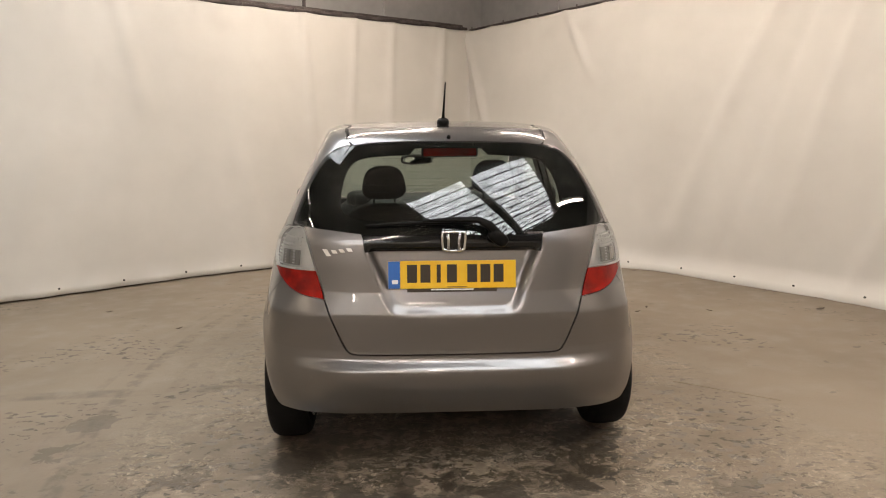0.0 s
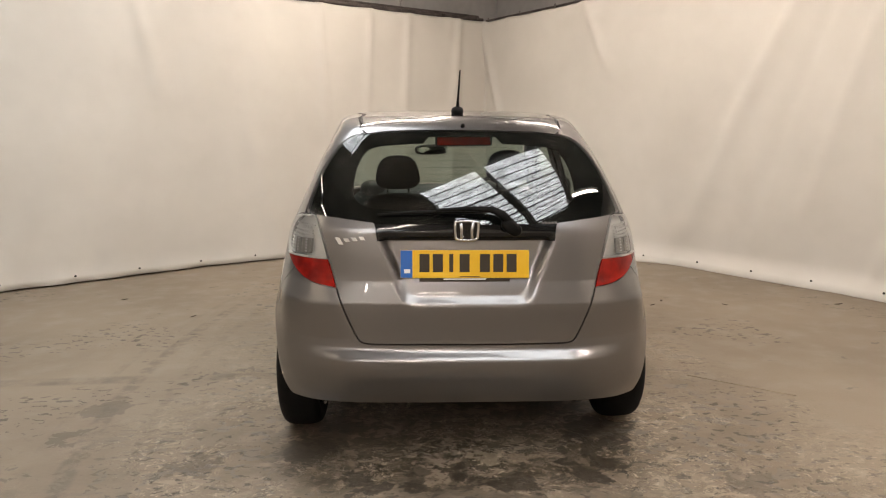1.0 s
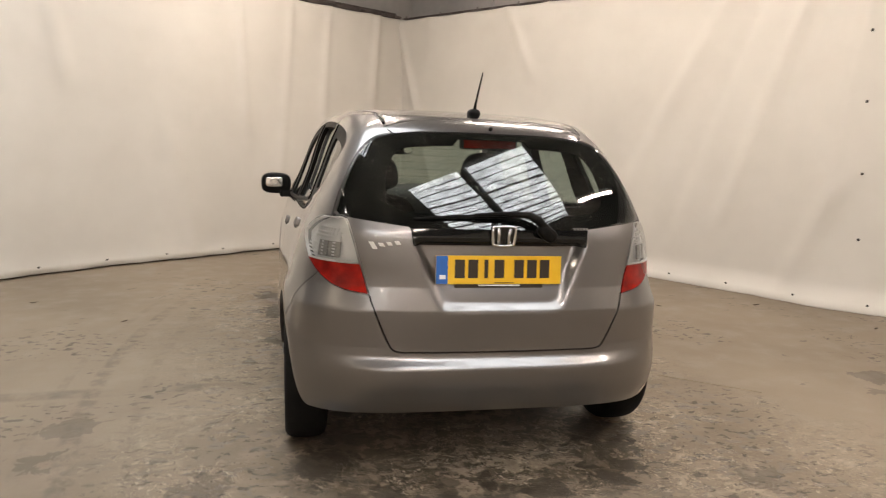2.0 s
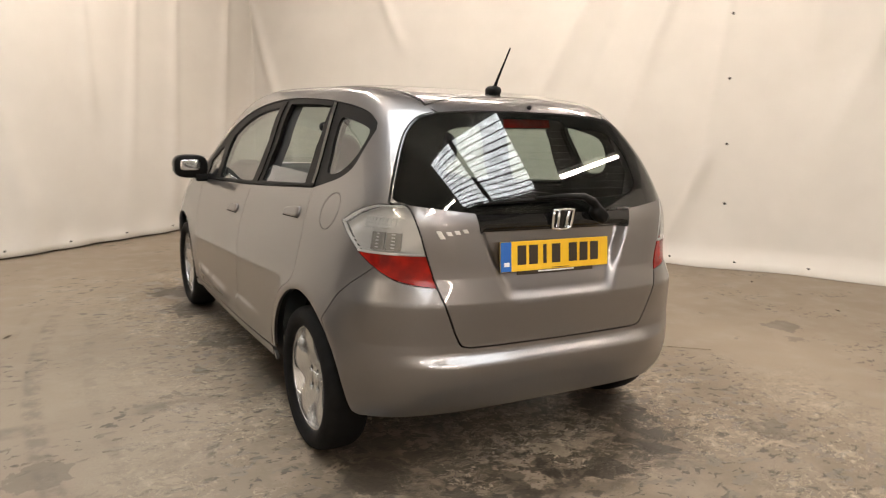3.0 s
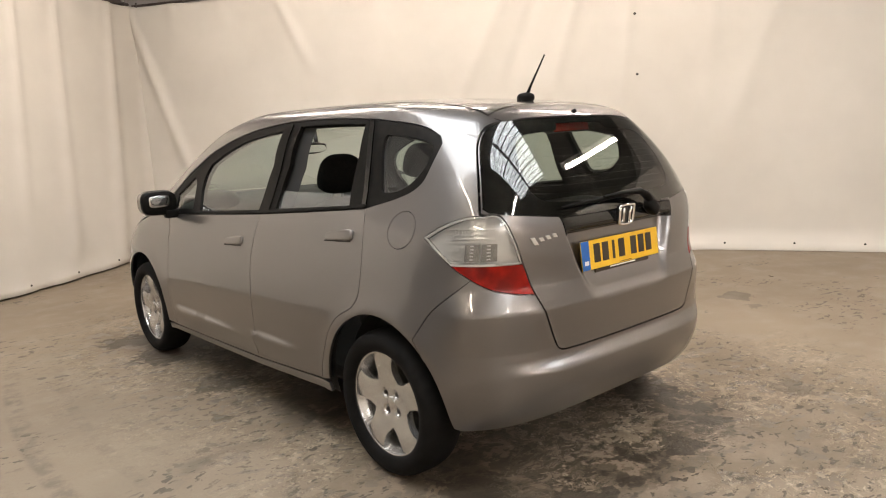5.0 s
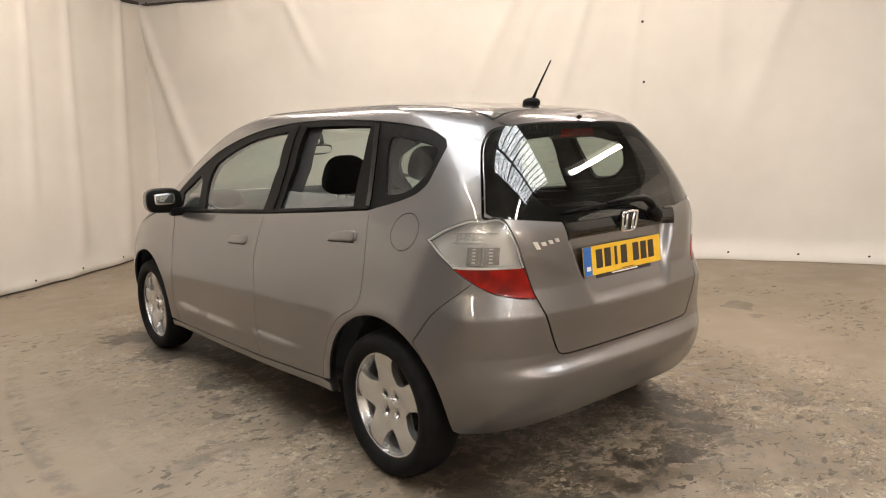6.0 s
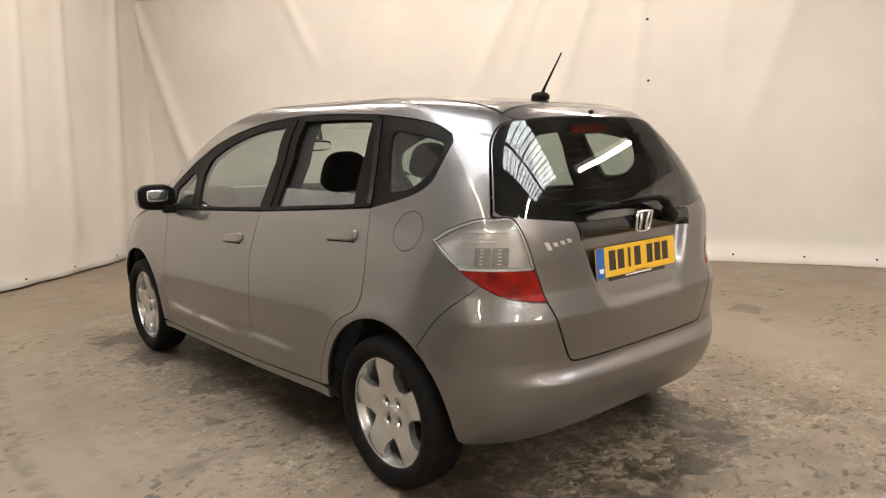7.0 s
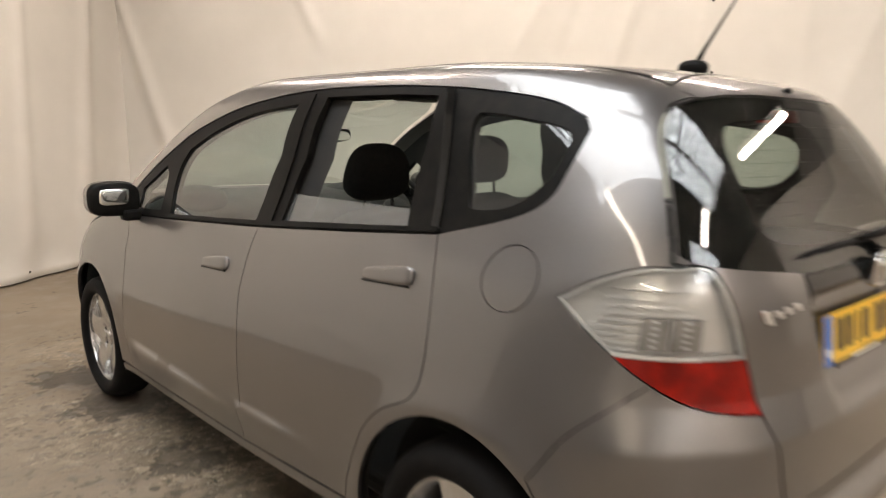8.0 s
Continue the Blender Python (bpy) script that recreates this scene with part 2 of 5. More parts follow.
def sv_side(y, z):
    """Girth coordinates of the left side's point at y and height z."""
    y, z = np.broadcast_arrays(np.asarray(y, float), np.asarray(z, float))
    yr, yf = REAR(z), FRONT(z)
    y0, y1 = yr + R_LEN(z), yf - F_LEN(z)
    def q_of(e, n):
        e = np.clip(e, 0, .9999); u = (1 - e ** n) ** (1 / n)
        return np.where(u < e, u / e / 2, 1 - e / u / 2)
    r = q_of((y0 - y) / (y0 - yr), N_R(z)) * SR
    f = S_END - q_of((y - y1) / (yf - y1), N_F(z)) * SF
    return np.stack([np.where(y < y0, r, np.where(y > y1, f, SR + SS * (y - y0) / (y1 - y0))), v_of(z)], -1)

def inside(x, y, z):
    """Below 1 within the skin."""
    w, yr, yf = WIDE(z) * barrel(y) * taper(y, z), REAR(z), FRONT(z)
    y0, y1 = yr + R_LEN(z), yf - F_LEN(z)
    n = np.where(y < y0, N_R(z), N_F(z))
    e = np.where(y < y0, (y0 - y) / (y0 - yr), np.where(y > y1, (y - y1) / (yf - y1), 0))
    return ((abs(x) / w) ** n + np.maximum(e, 0) ** n) ** (1 / n)


# ---------------------------------------------------------------- room surfaces
def concrete_floor():
    m = bpy.data.materials.new("worn_concrete")
    m.use_nodes = True
    n, l = m.node_tree.nodes, m.node_tree.links
    b = n["Principled BSDF"]
    place = n.new("ShaderNodeNewGeometry")

    def noise_at(scale, detail=5.0, rough=0.55, warp=0.0, stretch=None):
        t = n.new("ShaderNodeTexNoise")
        t.inputs["Scale"].default_value, t.inputs["Detail"].default_value = scale, detail
        t.inputs["Roughness"].default_value, t.inputs["Distortion"].default_value = rough, warp
        src = place.outputs["Position"]
        if stretch:
            mp = n.new("ShaderNodeMapping")
            mp.inputs["Rotation"].default_value = (0, 0, radians(stretch[0]))
            mp.inputs["Scale"].default_value = (1, stretch[1], 1)
            l.new(src, mp.inputs["Vector"])
            src = mp.outputs["Vector"]
        l.new(src, t.inputs["Vector"])
        return t.outputs["Fac"]

    def ramp(value, lo, hi):
        r = n.new("ShaderNodeMapRange")
        r.interpolation_type = "SMOOTHSTEP"
        r.inputs["From Min"].default_value, r.inputs["From Max"].default_value = lo, hi
        l.new(value, r.inputs["Value"])
        return r.outputs["Result"]

    def math_node(kind, a, c):
        q = n.new("ShaderNodeMath")
        q.operation = kind
        for i, e in enumerate((a, c)):
            if isinstance(e, (int, float)):
                q.inputs[i].default_value = e
            else:
                l.new(e, q.inputs[i])
        return q.outputs[0]

    def blend(fac, a, c):
        q = n.new("ShaderNodeMix")
        q.data_type = "RGBA"
        l.new(fac, q.inputs["Factor"])
        for i, e in ((6, a), (7, c)):
            if isinstance(e, tuple):
                q.inputs[i].default_value = (*e, 1)
            else:
                l.new(e, q.inputs[i])
        return q.outputs[2]

    base = blend(ramp(noise_at(0.8, 4), .35, .65), (.210, .167, .121), (.258, .207, .152))
    base = blend(math_node("MULTIPLY", ramp(noise_at(5, 6, .6), .44, .60), .22), base, (.200, .157, .110))
    base = blend(math_node("MULTIPLY", ramp(noise_at(80, 4, .7), .46, .66), .16), base, (.17, .131, .09))
    xyz = n.new("ShaderNodeSeparateXYZ")
    l.new(place.outputs["Position"], xyz.inputs[0])

    def past(value, middle, half):
        return math_node("MAXIMUM", math_node("SUBTRACT", math_node("ABSOLUTE", math_node("SUBTRACT", value, middle), 0), half), 0)

    def beyond(x, half_x, y, half_y):
        dx, dy = past(xyz.outputs["X"], x, half_x), past(xyz.outputs["Y"], y, half_y)
        return math_node("SQRT", math_node("ADD", math_node("MULTIPLY", dx, dx), math_node("MULTIPLY", dy, dy)), 0)

    # the worn middle of the bay: a belt along the parked car and a wide apron behind it
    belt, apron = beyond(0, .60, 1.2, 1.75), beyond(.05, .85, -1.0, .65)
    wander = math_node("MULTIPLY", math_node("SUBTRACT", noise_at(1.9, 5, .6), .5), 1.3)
    damp_shade = ramp(math_node("ADD", belt, math_node("MULTIPLY", wander, .8)), .34, .02)
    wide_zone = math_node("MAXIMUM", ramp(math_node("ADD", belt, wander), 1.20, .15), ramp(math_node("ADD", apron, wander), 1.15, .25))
    # shade under the car painted into the colour, blotched with damp and oil
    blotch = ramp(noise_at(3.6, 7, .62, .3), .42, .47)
    base = blend(math_node("MULTIPLY", math_node("MULTIPLY", damp_shade, blotch), .78), base, (.066, .051, .037))
    base = blend(math_node("MULTIPLY", math_node("MULTIPLY", damp_shade, ramp(noise_at(9, 8, .66, .4), .52, .535)), .75), base, (.032, .025, .019))
    # a film of olive dirt in broad patches
    film_of_dirt = math_node("MULTIPLY", wide_zone, ramp(noise_at(2.1, 5, .6), .45, .56))
    base = blend(math_node("MULTIPLY", film_of_dirt, .42), base, (.128, .099, .062))
    # worn-through patches and chips with hard edges
    dark = math_node("MULTIPLY", ramp(noise_at(7.5, 5, .58, .5, (20, 1.5)), .555, .566), wide_zone)
    base = blend(math_node("MULTIPLY", dark, .55), base, (.098, .077, .056))
    chips = math_node("MULTIPLY", ramp(noise_at(15, 4, .55, .5, (20, 1.5)), .588, .600), math_node("MAXIMUM", wide_zone, ramp(noise_at(1.1, 3), .52, .60)))
    base = blend(math_node("MULTIPLY", chips, .85), base, (.070, .054, .039))
    # flaking pale skin: pieces of a few centimetres with curled rims, in drifts
    drift = math_node("MULTIPLY", wide_zone, ramp(noise_at(1.7, 4, .55), .43, .57))
    skin_field = noise_at(11, 5, .62, 1.0, (20, 1.35))
    rims = ramp(math_node("ABSOLUTE", math_node("SUBTRACT", skin_field, .515), 0), .011, .004)
    pale = math_node("MULTIPLY", math_node("MAXIMUM", math_node("MULTIPLY", rims, .95), math_node("MULTIPLY", ramp(skin_field, .56, .57), .6)), drift)
    base = blend(math_node("MULTIPLY", pale, .75), base, (.44, .36, .26))
    crumbs = math_node("MULTIPLY", ramp(noise_at(34, 4, .62, .6), .60, .62), drift)
    base = blend(math_node("MULTIPLY", crumbs, .75), base, (.47, .39, .29))
    pits = math_node("MULTIPLY", ramp(noise_at(24, 4, .58, .3), .635, .65), math_node("MULTIPLY", wide_zone, .85))
    base = blend(pits, base, (.06, .047, .035))
    spots = math_node("MULTIPLY", ramp(noise_at(6, 4, .55), .70, .715), .6)
    base = blend(spots, base, (.1, .08, .062))

    # single dark patches with ragged edges, many of them close round the car
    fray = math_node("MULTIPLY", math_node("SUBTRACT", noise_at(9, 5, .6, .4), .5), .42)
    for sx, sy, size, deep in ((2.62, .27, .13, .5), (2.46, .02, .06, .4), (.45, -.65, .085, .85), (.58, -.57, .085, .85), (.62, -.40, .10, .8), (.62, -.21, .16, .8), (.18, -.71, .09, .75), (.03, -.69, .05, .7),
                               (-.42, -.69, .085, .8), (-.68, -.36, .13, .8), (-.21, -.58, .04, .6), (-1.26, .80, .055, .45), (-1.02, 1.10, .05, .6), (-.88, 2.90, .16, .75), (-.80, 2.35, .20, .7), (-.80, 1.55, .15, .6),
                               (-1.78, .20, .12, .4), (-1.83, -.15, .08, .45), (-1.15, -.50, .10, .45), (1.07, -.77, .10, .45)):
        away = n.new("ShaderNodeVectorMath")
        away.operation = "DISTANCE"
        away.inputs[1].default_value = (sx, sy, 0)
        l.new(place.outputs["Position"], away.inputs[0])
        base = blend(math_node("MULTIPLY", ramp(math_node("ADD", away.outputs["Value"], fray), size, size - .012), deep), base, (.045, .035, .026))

    # old tyre tracks: bands along straight or turning lines
    def track(value, middle, half, strength, scale):
        near = ramp(math_node("ABSOLUTE", math_node("SUBTRACT", value, middle), 0), half, half * .4)
        return math_node("MULTIPLY", math_node("MULTIPLY", near, ramp(noise_at(scale, 5, .65), .40, .62)), strength)

    slope = math_node("SUBTRACT", xyz.outputs["Y"], math_node("MULTIPLY", xyz.outputs["X"], .02))
    base = blend(math_node("MULTIPLY", track(slope, .70, .085, .62, 1.6), ramp(xyz.outputs["X"], -.9, -1.2)), base, (.085, .069, .053))
    turning = n.new("ShaderNodeVectorMath")
    turning.operation = "DISTANCE"
    turning.inputs[1].default_value = (6.0, 1.0, 0)
    l.new(place.outputs["Position"], turning.inputs[0])
    for radius, half, worn in ((7.80, .06, .5), (7.55, .04, .22), (7.97, .035, .2)):
        turned = math_node("MULTIPLY", track(turning.outputs["Value"], radius, half, worn, 9.0), ramp(xyz.outputs["Y"], 3.6, 2.2))
        base = blend(turned, base, (.085, .069, .053))
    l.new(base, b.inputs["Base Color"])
    r = n.new("ShaderNodeMapRange")
    r.inputs["To Min"].default_value, r.inputs["To Max"].default_value = .62, .34
    l.new(math_node("MAXIMUM", math_node("MAXIMUM", dark, damp_shade), math_node("MULTIPLY", ramp(noise_at(5, 5), .4, .7), .5)), r.inputs["Value"])
    l.new(r.outputs["Result"], b.inputs["Roughness"])
    relief = n.new("ShaderNodeBump")
    relief.inputs["Strength"].default_value, relief.inputs["Distance"].default_value = .8, .003
    l.new(math_node("ADD", math_node("MULTIPLY", noise_at(60, 5), .3), pale), relief.inputs["Height"])
    l.new(relief.outputs["Normal"], b.inputs["Normal"])
    return m


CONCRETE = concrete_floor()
CANVAS = grain(shader("cream_pvc_sheet", (0.61, 0.577, 0.522), 0.55), ((0.575, 0.543, 0.49), (0.635, 0.602, 0.546)), 0.8, rough=(0.5, 0.65), second=(5, 0.97))
WALL = grain(shader("grey_wall_panel", (0.42, 0.40, 0.38), 0.7), ((0.38, 0.365, 0.345), (0.47, 0.45, 0.43)), 1.2, rough=(0.6, 0.8), second=(9, 0.9))
DIMMING_SHEET = grain(shader("dimming_grey_sheet", (0.16, 0.152, 0.142), 0.6), ((0.145, 0.138, 0.128), (0.175, 0.167, 0.157)), 0.8, rough=(0.5, 0.65))
BOUNCE_WALL = grain(shader("bounce_wall_paint", (0.74, 0.69, 0.62), 0.7), ((0.70, 0.65, 0.58), (0.78, 0.73, 0.66)), 1.2, rough=(0.6, 0.8), second=(9, 0.92))
CEILING = grain(shader("roof_sheet", (0.12, 0.11, 0.10), 0.7), ((0.09, 0.083, 0.075), (0.15, 0.14, 0.125)), 1.0, rough=(0.6, 0.8))
PIPE = grain(shader("dark_steel_pipe", (0.10, 0.085, 0.08), 0.5, 0.6), ((0.07, 0.06, 0.055), (0.16, 0.13, 0.12)), 8, rough=(0.4, 0.6))
EYELET = shader("dark_eyelet", (0.05, 0.045, 0.04), 0.4, 0.8)
TUBE_GLOW = glow_material("fluorescent_tube", TUBE_WARM, TUBE_POWER)
# tubes with lowered power, to balance the light on the left side
DIM_TUBE = glow_material("dimmed_fluorescent_tube", (1.0, 0.87, 0.70), TUBE_POWER * .2)
HALF_TUBE = glow_material("half_power_fluorescent_tube", (1.0, 0.87, 0.70), TUBE_POWER * .5)
ROOFLIGHT = dirty_glow("translucent_rooflight", (0.93, 0.97, 1.0), ROOFLIGHT_POWER)
# separate power, to tune the glare on the car's rear pillar
SIDE_ROOFLIGHT = dirty_glow("side_translucent_rooflight", (0.93, 0.97, 1.0), ROOFLIGHT_POWER * 0.96)
FITTING = shader("white_fitting", (0.75, 0.74, 0.72), 0.4)


def setting(name, verts, faces, material, label, smooth=False):
    me = bpy.data.meshes.new(name)
    me.from_pydata(verts, [], faces)
    me.materials.append(material)
    if smooth:
        me.polygons.foreach_set("use_smooth", [True] * len(me.polygons))
    return tagged(new(name, me), label, name.split("_")[0], kind="structure")


def slab(name, size, centre, material, label, turn=0.0):
    m = pose(*centre, 0, 0, turn)
    x, y, z = (q / 2 for q in size)
    verts = [tuple(m @ Vector((a * x, b * y, c * z))) for a in (-1, 1) for b in (-1, 1) for c in (-1, 1)]
    return setting(name, verts, [(0, 1, 3, 2), (4, 6, 7, 5), (0, 4, 5, 1), (2, 3, 7, 6), (0, 2, 6, 4), (1, 5, 7, 3)], material, label)


slab("floor", (26, 26, .2), (0, 0, -.1), CONCRETE, "worn grey-brown concrete floor with stains, flaking patches and shade painted in by the car", 35)

# litter on the floor: dry leaves and a straw
STRAW = grain(shader("bleached_straw", (0.3, 0.25, 0.18), 0.7), ((0.24, 0.20, 0.14), (0.36, 0.30, 0.22)), 40)
LEAF = grain(shader("dry_leaf", (0.07, 0.05, 0.03), 0.8), ((0.045, 0.032, 0.02), (0.10, 0.07, 0.04)), 60)


def dry_leaf(x, y, long, turn):
    m = pose(x, y, .004, 0, 0, turn)
    verts, faces = [], []
    for i in range(9):
        e = i / 8
        w = .36 * long * math.sin(math.pi * e) ** .8 + .001
        lift = .25 * long * abs(e - .4) ** 1.5
        verts += [tuple(m @ Vector(((e - .5) * long, k * w * .5, lift + .35 * abs(k) * w * .4 + h))) for h in (0, .0012) for k in (-1, 0, 1)]
    for i in range(8):
        a, b = 6 * i, 6 * i + 6
        for k in (0, 1):
            faces += [(a + k, b + k, b + k + 1, a + k + 1), (a + 3 + k, a + 4 + k, b + 4 + k, b + 3 + k)]
        faces += [(a, a + 3, b + 3, b), (a + 2, b + 2, b + 5, a + 5)]
    me = bpy.data.meshes.new("dry_leaf")
    me.from_pydata(verts, [], faces)
    me.materials.append(LEAF)
    return tagged(new("dry_leaf", me), "small curled brown dry leaf on the concrete", "leaf", "leaves on the floor")


for spot_x, spot_y, long, turn in ((1.67, 2.19, .055, 20), (1.79, 2.33, .05, 70), (3.12, 2.08, .075, 5), (2.24, 2.15, .05, 140), (3.55, 1.25, .05, 30), (3.34, .35, .045, 80), (-1.92, 2.13, .06, 50), (-2.7, 2.8, .06, 10)):
    dry_leaf(spot_x, spot_y, long, turn)
straw_me = bpy.data.meshes.new("straw")
straw_bm = bmesh.new()
bmesh.ops.create_cone(straw_bm, cap_ends=True, segments=6, radius1=.0022, radius2=.0018, depth=.57)
bmesh.ops.transform(straw_bm, matrix=pose(1.53, .31, .005, 0, 0, -40) @ pose(0, 0, 0, 0, 90, 0), verts=straw_bm.verts)
straw_bm.to_mesh(straw_me)
straw_bm.free()
straw_me.materials.append(STRAW)
tagged(new("straw", straw_me), "thin bleached straw lying on the concrete", "straw")

# the two curtain lines meet at the far corner
CORNER = Vector((.76, 6.60, 0))
LEFT_WAY = Vector((-.813, -.582, 0))
RIGHT_WAY = Vector((.559, -.829, 0))
WALL_TURN = math.degrees(math.atan2(.582, .813))
WALL_TOP = 4.9


def out_from(way, along, out):
    n = Vector((-way.y, way.x, 0))
    if n.dot(CORNER) < 0:
        n = -n
    return CORNER + way * along + n * out


c = out_from(LEFT_WAY, 5.5, .75)
slab("wall_left", (15, .2, WALL_TOP), (c.x, c.y, WALL_TOP / 2), WALL, "unseen wall, made pale to bounce light above and behind the sheet", WALL_TURN)
c = out_from(RIGHT_WAY, 5.8, .9)
slab("wall_right", (15, .2, WALL_TOP), (c.x, c.y, WALL_TOP / 2), WALL, "unseen wall, made pale to bounce light above and behind the sheet", math.degrees(math.atan2(RIGHT_WAY.y, RIGHT_WAY.x)))
# unseen walls, made pale to throw light back onto the car's rear
c = out_from(LEFT_WAY, 12.0, -6.0)
slab("wall_near_left", (16, .2, WALL_TOP), (c.x, c.y, WALL_TOP / 2), BOUNCE_WALL, "unseen wall, made pale to bounce light", WALL_TURN + 90)
c = out_from(RIGHT_WAY, 13.4, -6.0)
slab("wall_near_right", (18, .2, WALL_TOP), (c.x, c.y, WALL_TOP / 2), BOUNCE_WALL, "unseen wall, made pale to bounce light", WALL_TURN)

# joints of the wall panels
for way, name in ((LEFT_WAY, "left"), (RIGHT_WAY, "right")):
    for along in (.9, 2.1, 3.3, 4.5):
        p = out_from(way, along, .63 if name == "left" else .78)
        slab("trim", (.03, .03, 1.8), (p.x, p.y, 3.9), PIPE if along == 2.1 else WALL, "upright joint strip on the wall", WALL_TURN)


# ---------------------------------------------------------------- curtains
def bump_line(d, width):
    return np.exp(-(d / width) ** 2)


def curtain(name, top_line, low_line, z_top, folds, hooks, label, seed, flare=0.0, lift=.004):
    """A hanging sheet between a top and a hem line, (x, y) each, with folds: (u0, z0, u1, z1, depth, width) in metres along."""
    rng = np.random.default_rng(seed)
    top, low = np.array(top_line, float), np.array(low_line, float)
    lt = np.concatenate([[0], np.cumsum(np.linalg.norm(np.diff(top, axis=0), axis=1))])
    ll = np.concatenate([[0], np.cumsum(np.linalg.norm(np.diff(low, axis=0), axis=1))])
    size = lt[-1]
    nu, nz = int(size / .035), 76
    u = np.linspace(0, size, nu)
    zz = (np.linspace(0, 1, nz) ** .9)
    at = lambda line, run, q: np.stack([smooth_curve(list(zip(run, line[:, k])))(q) for k in (0, 1)], -1)
    T, L = at(top, lt, u), at(low, ll, u * ll[-1] / size)
    U, Z = np.meshgrid(u, zz)
    P = L[None] * (1 - Z[..., None]) ** 1.6 + T[None] * (1 - (1 - Z[..., None]) ** 1.6)
    way = np.gradient(T, axis=0)
    way /= np.linalg.norm(way, axis=1, keepdims=True)
    nor = np.stack([-way[:, 1], way[:, 0]], -1)
    nor *= np.sign(np.sum(-nor * T, 1).mean())
    height = Z * z_top
    push = np.zeros_like(U)
    for u0, z0, u1, z1, deep, wide in folds:
        line = u0 + (u1 - u0) * (height - z0) / (z1 - z0)
        fade = np.exp(-np.maximum(np.maximum(min(z0, z1) - height, height - max(z0, z1)), 0) ** 2 / .05)
        push += .72 * deep * bump_line(U - line, wide * (.5 + .8 * (1 - height / z_top))) * fade
    sag = np.zeros_like(U)
    for h in hooks:
        drop = z_top - height
        push += .015 * bump_line(U - h, .05 + .16 * drop) * np.exp(-drop / .55)
    if len(hooks) > 1:
        gap = hooks[1] - hooks[0]
        phase = ((U - hooks[0]) / gap) % 1
        belly = np.sin(np.pi * phase) ** 2
        push += .03 * belly * bump_line(z_top - height - .12, .14) * (0.5 + 0.5 * np.sin(U * 3.1 + seed))
        sag = -.012 * belly * step_up(height, z_top - .35, z_top)
    for k in range(7):
        a, b, ph = rng.uniform(1.2, 5.5), rng.uniform(-1.3, 1.3), rng.uniform(0, 6.3)
        push += .0075 * np.sin(a * U + b * height + ph) / (1 + .25 * a)
    push += flare * np.maximum(1 - height / .20, 0) ** 2
    rumple = np.exp(-height / .22)
    for k in range(5):
        a, ph = rng.uniform(5, 14), rng.uniform(0, 6.3)
        push += .006 * rumple * np.sin(a * U + 5 * height + ph)
    verts = np.concatenate([P + nor[None] * push[..., None], (height + sag)[..., None] + lift], -1).reshape(-1, 3)
    faces = [(j * nu + i, j * nu + i + 1, (j + 1) * nu + i + 1, (j + 1) * nu + i) for j in range(nz - 1) for i in range(nu - 1)]
    me = bpy.data.meshes.new(name)
    me.from_pydata([tuple(map(float, v)) for v in verts], [], faces)
    me.materials.append(CANVAS)
    me.polygons.foreach_set("use_smooth", [True] * len(me.polygons))
    ob = tagged(new(name, me), label, "curtain")
    thick = ob.modifiers.new("thickness", "SOLIDIFY")
    thick.thickness = .002
    grid = verts.reshape(nz, nu, 3)
    def spot(q, z):
        i, j = int(np.clip(np.searchsorted(u, q), 1, nu - 2)), int(np.clip(np.searchsorted(zz * z_top, z), 0, nz - 2))
        n = Vector((*nor[i], 0))
        return Vector(grid[j, i]), n
    return ob, spot


def step_up(q, lo, hi):
    t = np.clip((q - lo) / (hi - lo), 0, 1)
    return t * t * (3 - 2 * t)


def eyelet(parent, place, n, size=.010):
    bm = bmesh.new()
    ring = []
    for r, h in ((.45, .001), (.55, .004), (1, .004), (1.1, .0)):
        ring.append([bm.verts.new((size * r * math.cos(a), size * r * math.sin(a), h)) for a in np.linspace(0, 2 * math.pi, 12, endpoint=False)])
    for a, b in zip(ring, ring[1:]):
        for i in range(12):
            bm.faces.new((a[i], b[i], b[(i + 1) % 12], a[(i + 1) % 12]))
    bm.faces.new(ring[0])
    m = n.to_track_quat("Z", "Y").to_matrix().to_4x4()
    m.translation = place + n * .004
    bmesh.ops.transform(bm, matrix=m, verts=bm.verts)
    me = bpy.data.meshes.new("eyelet")
    bm.to_mesh(me)
    bm.free()
    me.materials.append(EYELET)
    ob = new("eyelet", me)
    ob.parent = parent


RAIL_Z = 2.85
left_pts = [CORNER.xy + LEFT_WAY.xy * d for d in (-.12, 2, 4, 6.2, 9)]
left_low = [(.80, 6.64), (-.33, 5.76), (-1.81, 4.82), (-2.83, 4.10), (-3.86, 3.31), (-6.6, 1.30)]
left_hooks = [.08 + .62 * i for i in range(14)]
left_sheet, left_spot = curtain("curtain_left", left_pts, left_low, RAIL_Z, [
    (.55, 2.8, .75, .2, .05, .10), (1.35, 2.8, 1.5, .4, .035, .08), (1.9, 2.8, 2.05, .9, .03, .07), (2.6, 2.8, 2.5, 1.4, .03, .08),
    (3.4, 1.2, 3.1, .1, .03, .10), (4.6, 2.8, 4.4, 1.9, .03, .12), (5.3, 1.4, 5.6, .2, .02, .12), (.02, 2.8, .1, .1, .05, .09)],
    left_hooks, "cream plastic sheet curtain hung from a steel rail", 3, .03, .016)
right_pts = [CORNER.xy + RIGHT_WAY.xy * d for d in (-.16, 1.5, 3.0, 4.4, 5.6, 6.85)] + [(5.02, .10), (6.0, -1.75)]
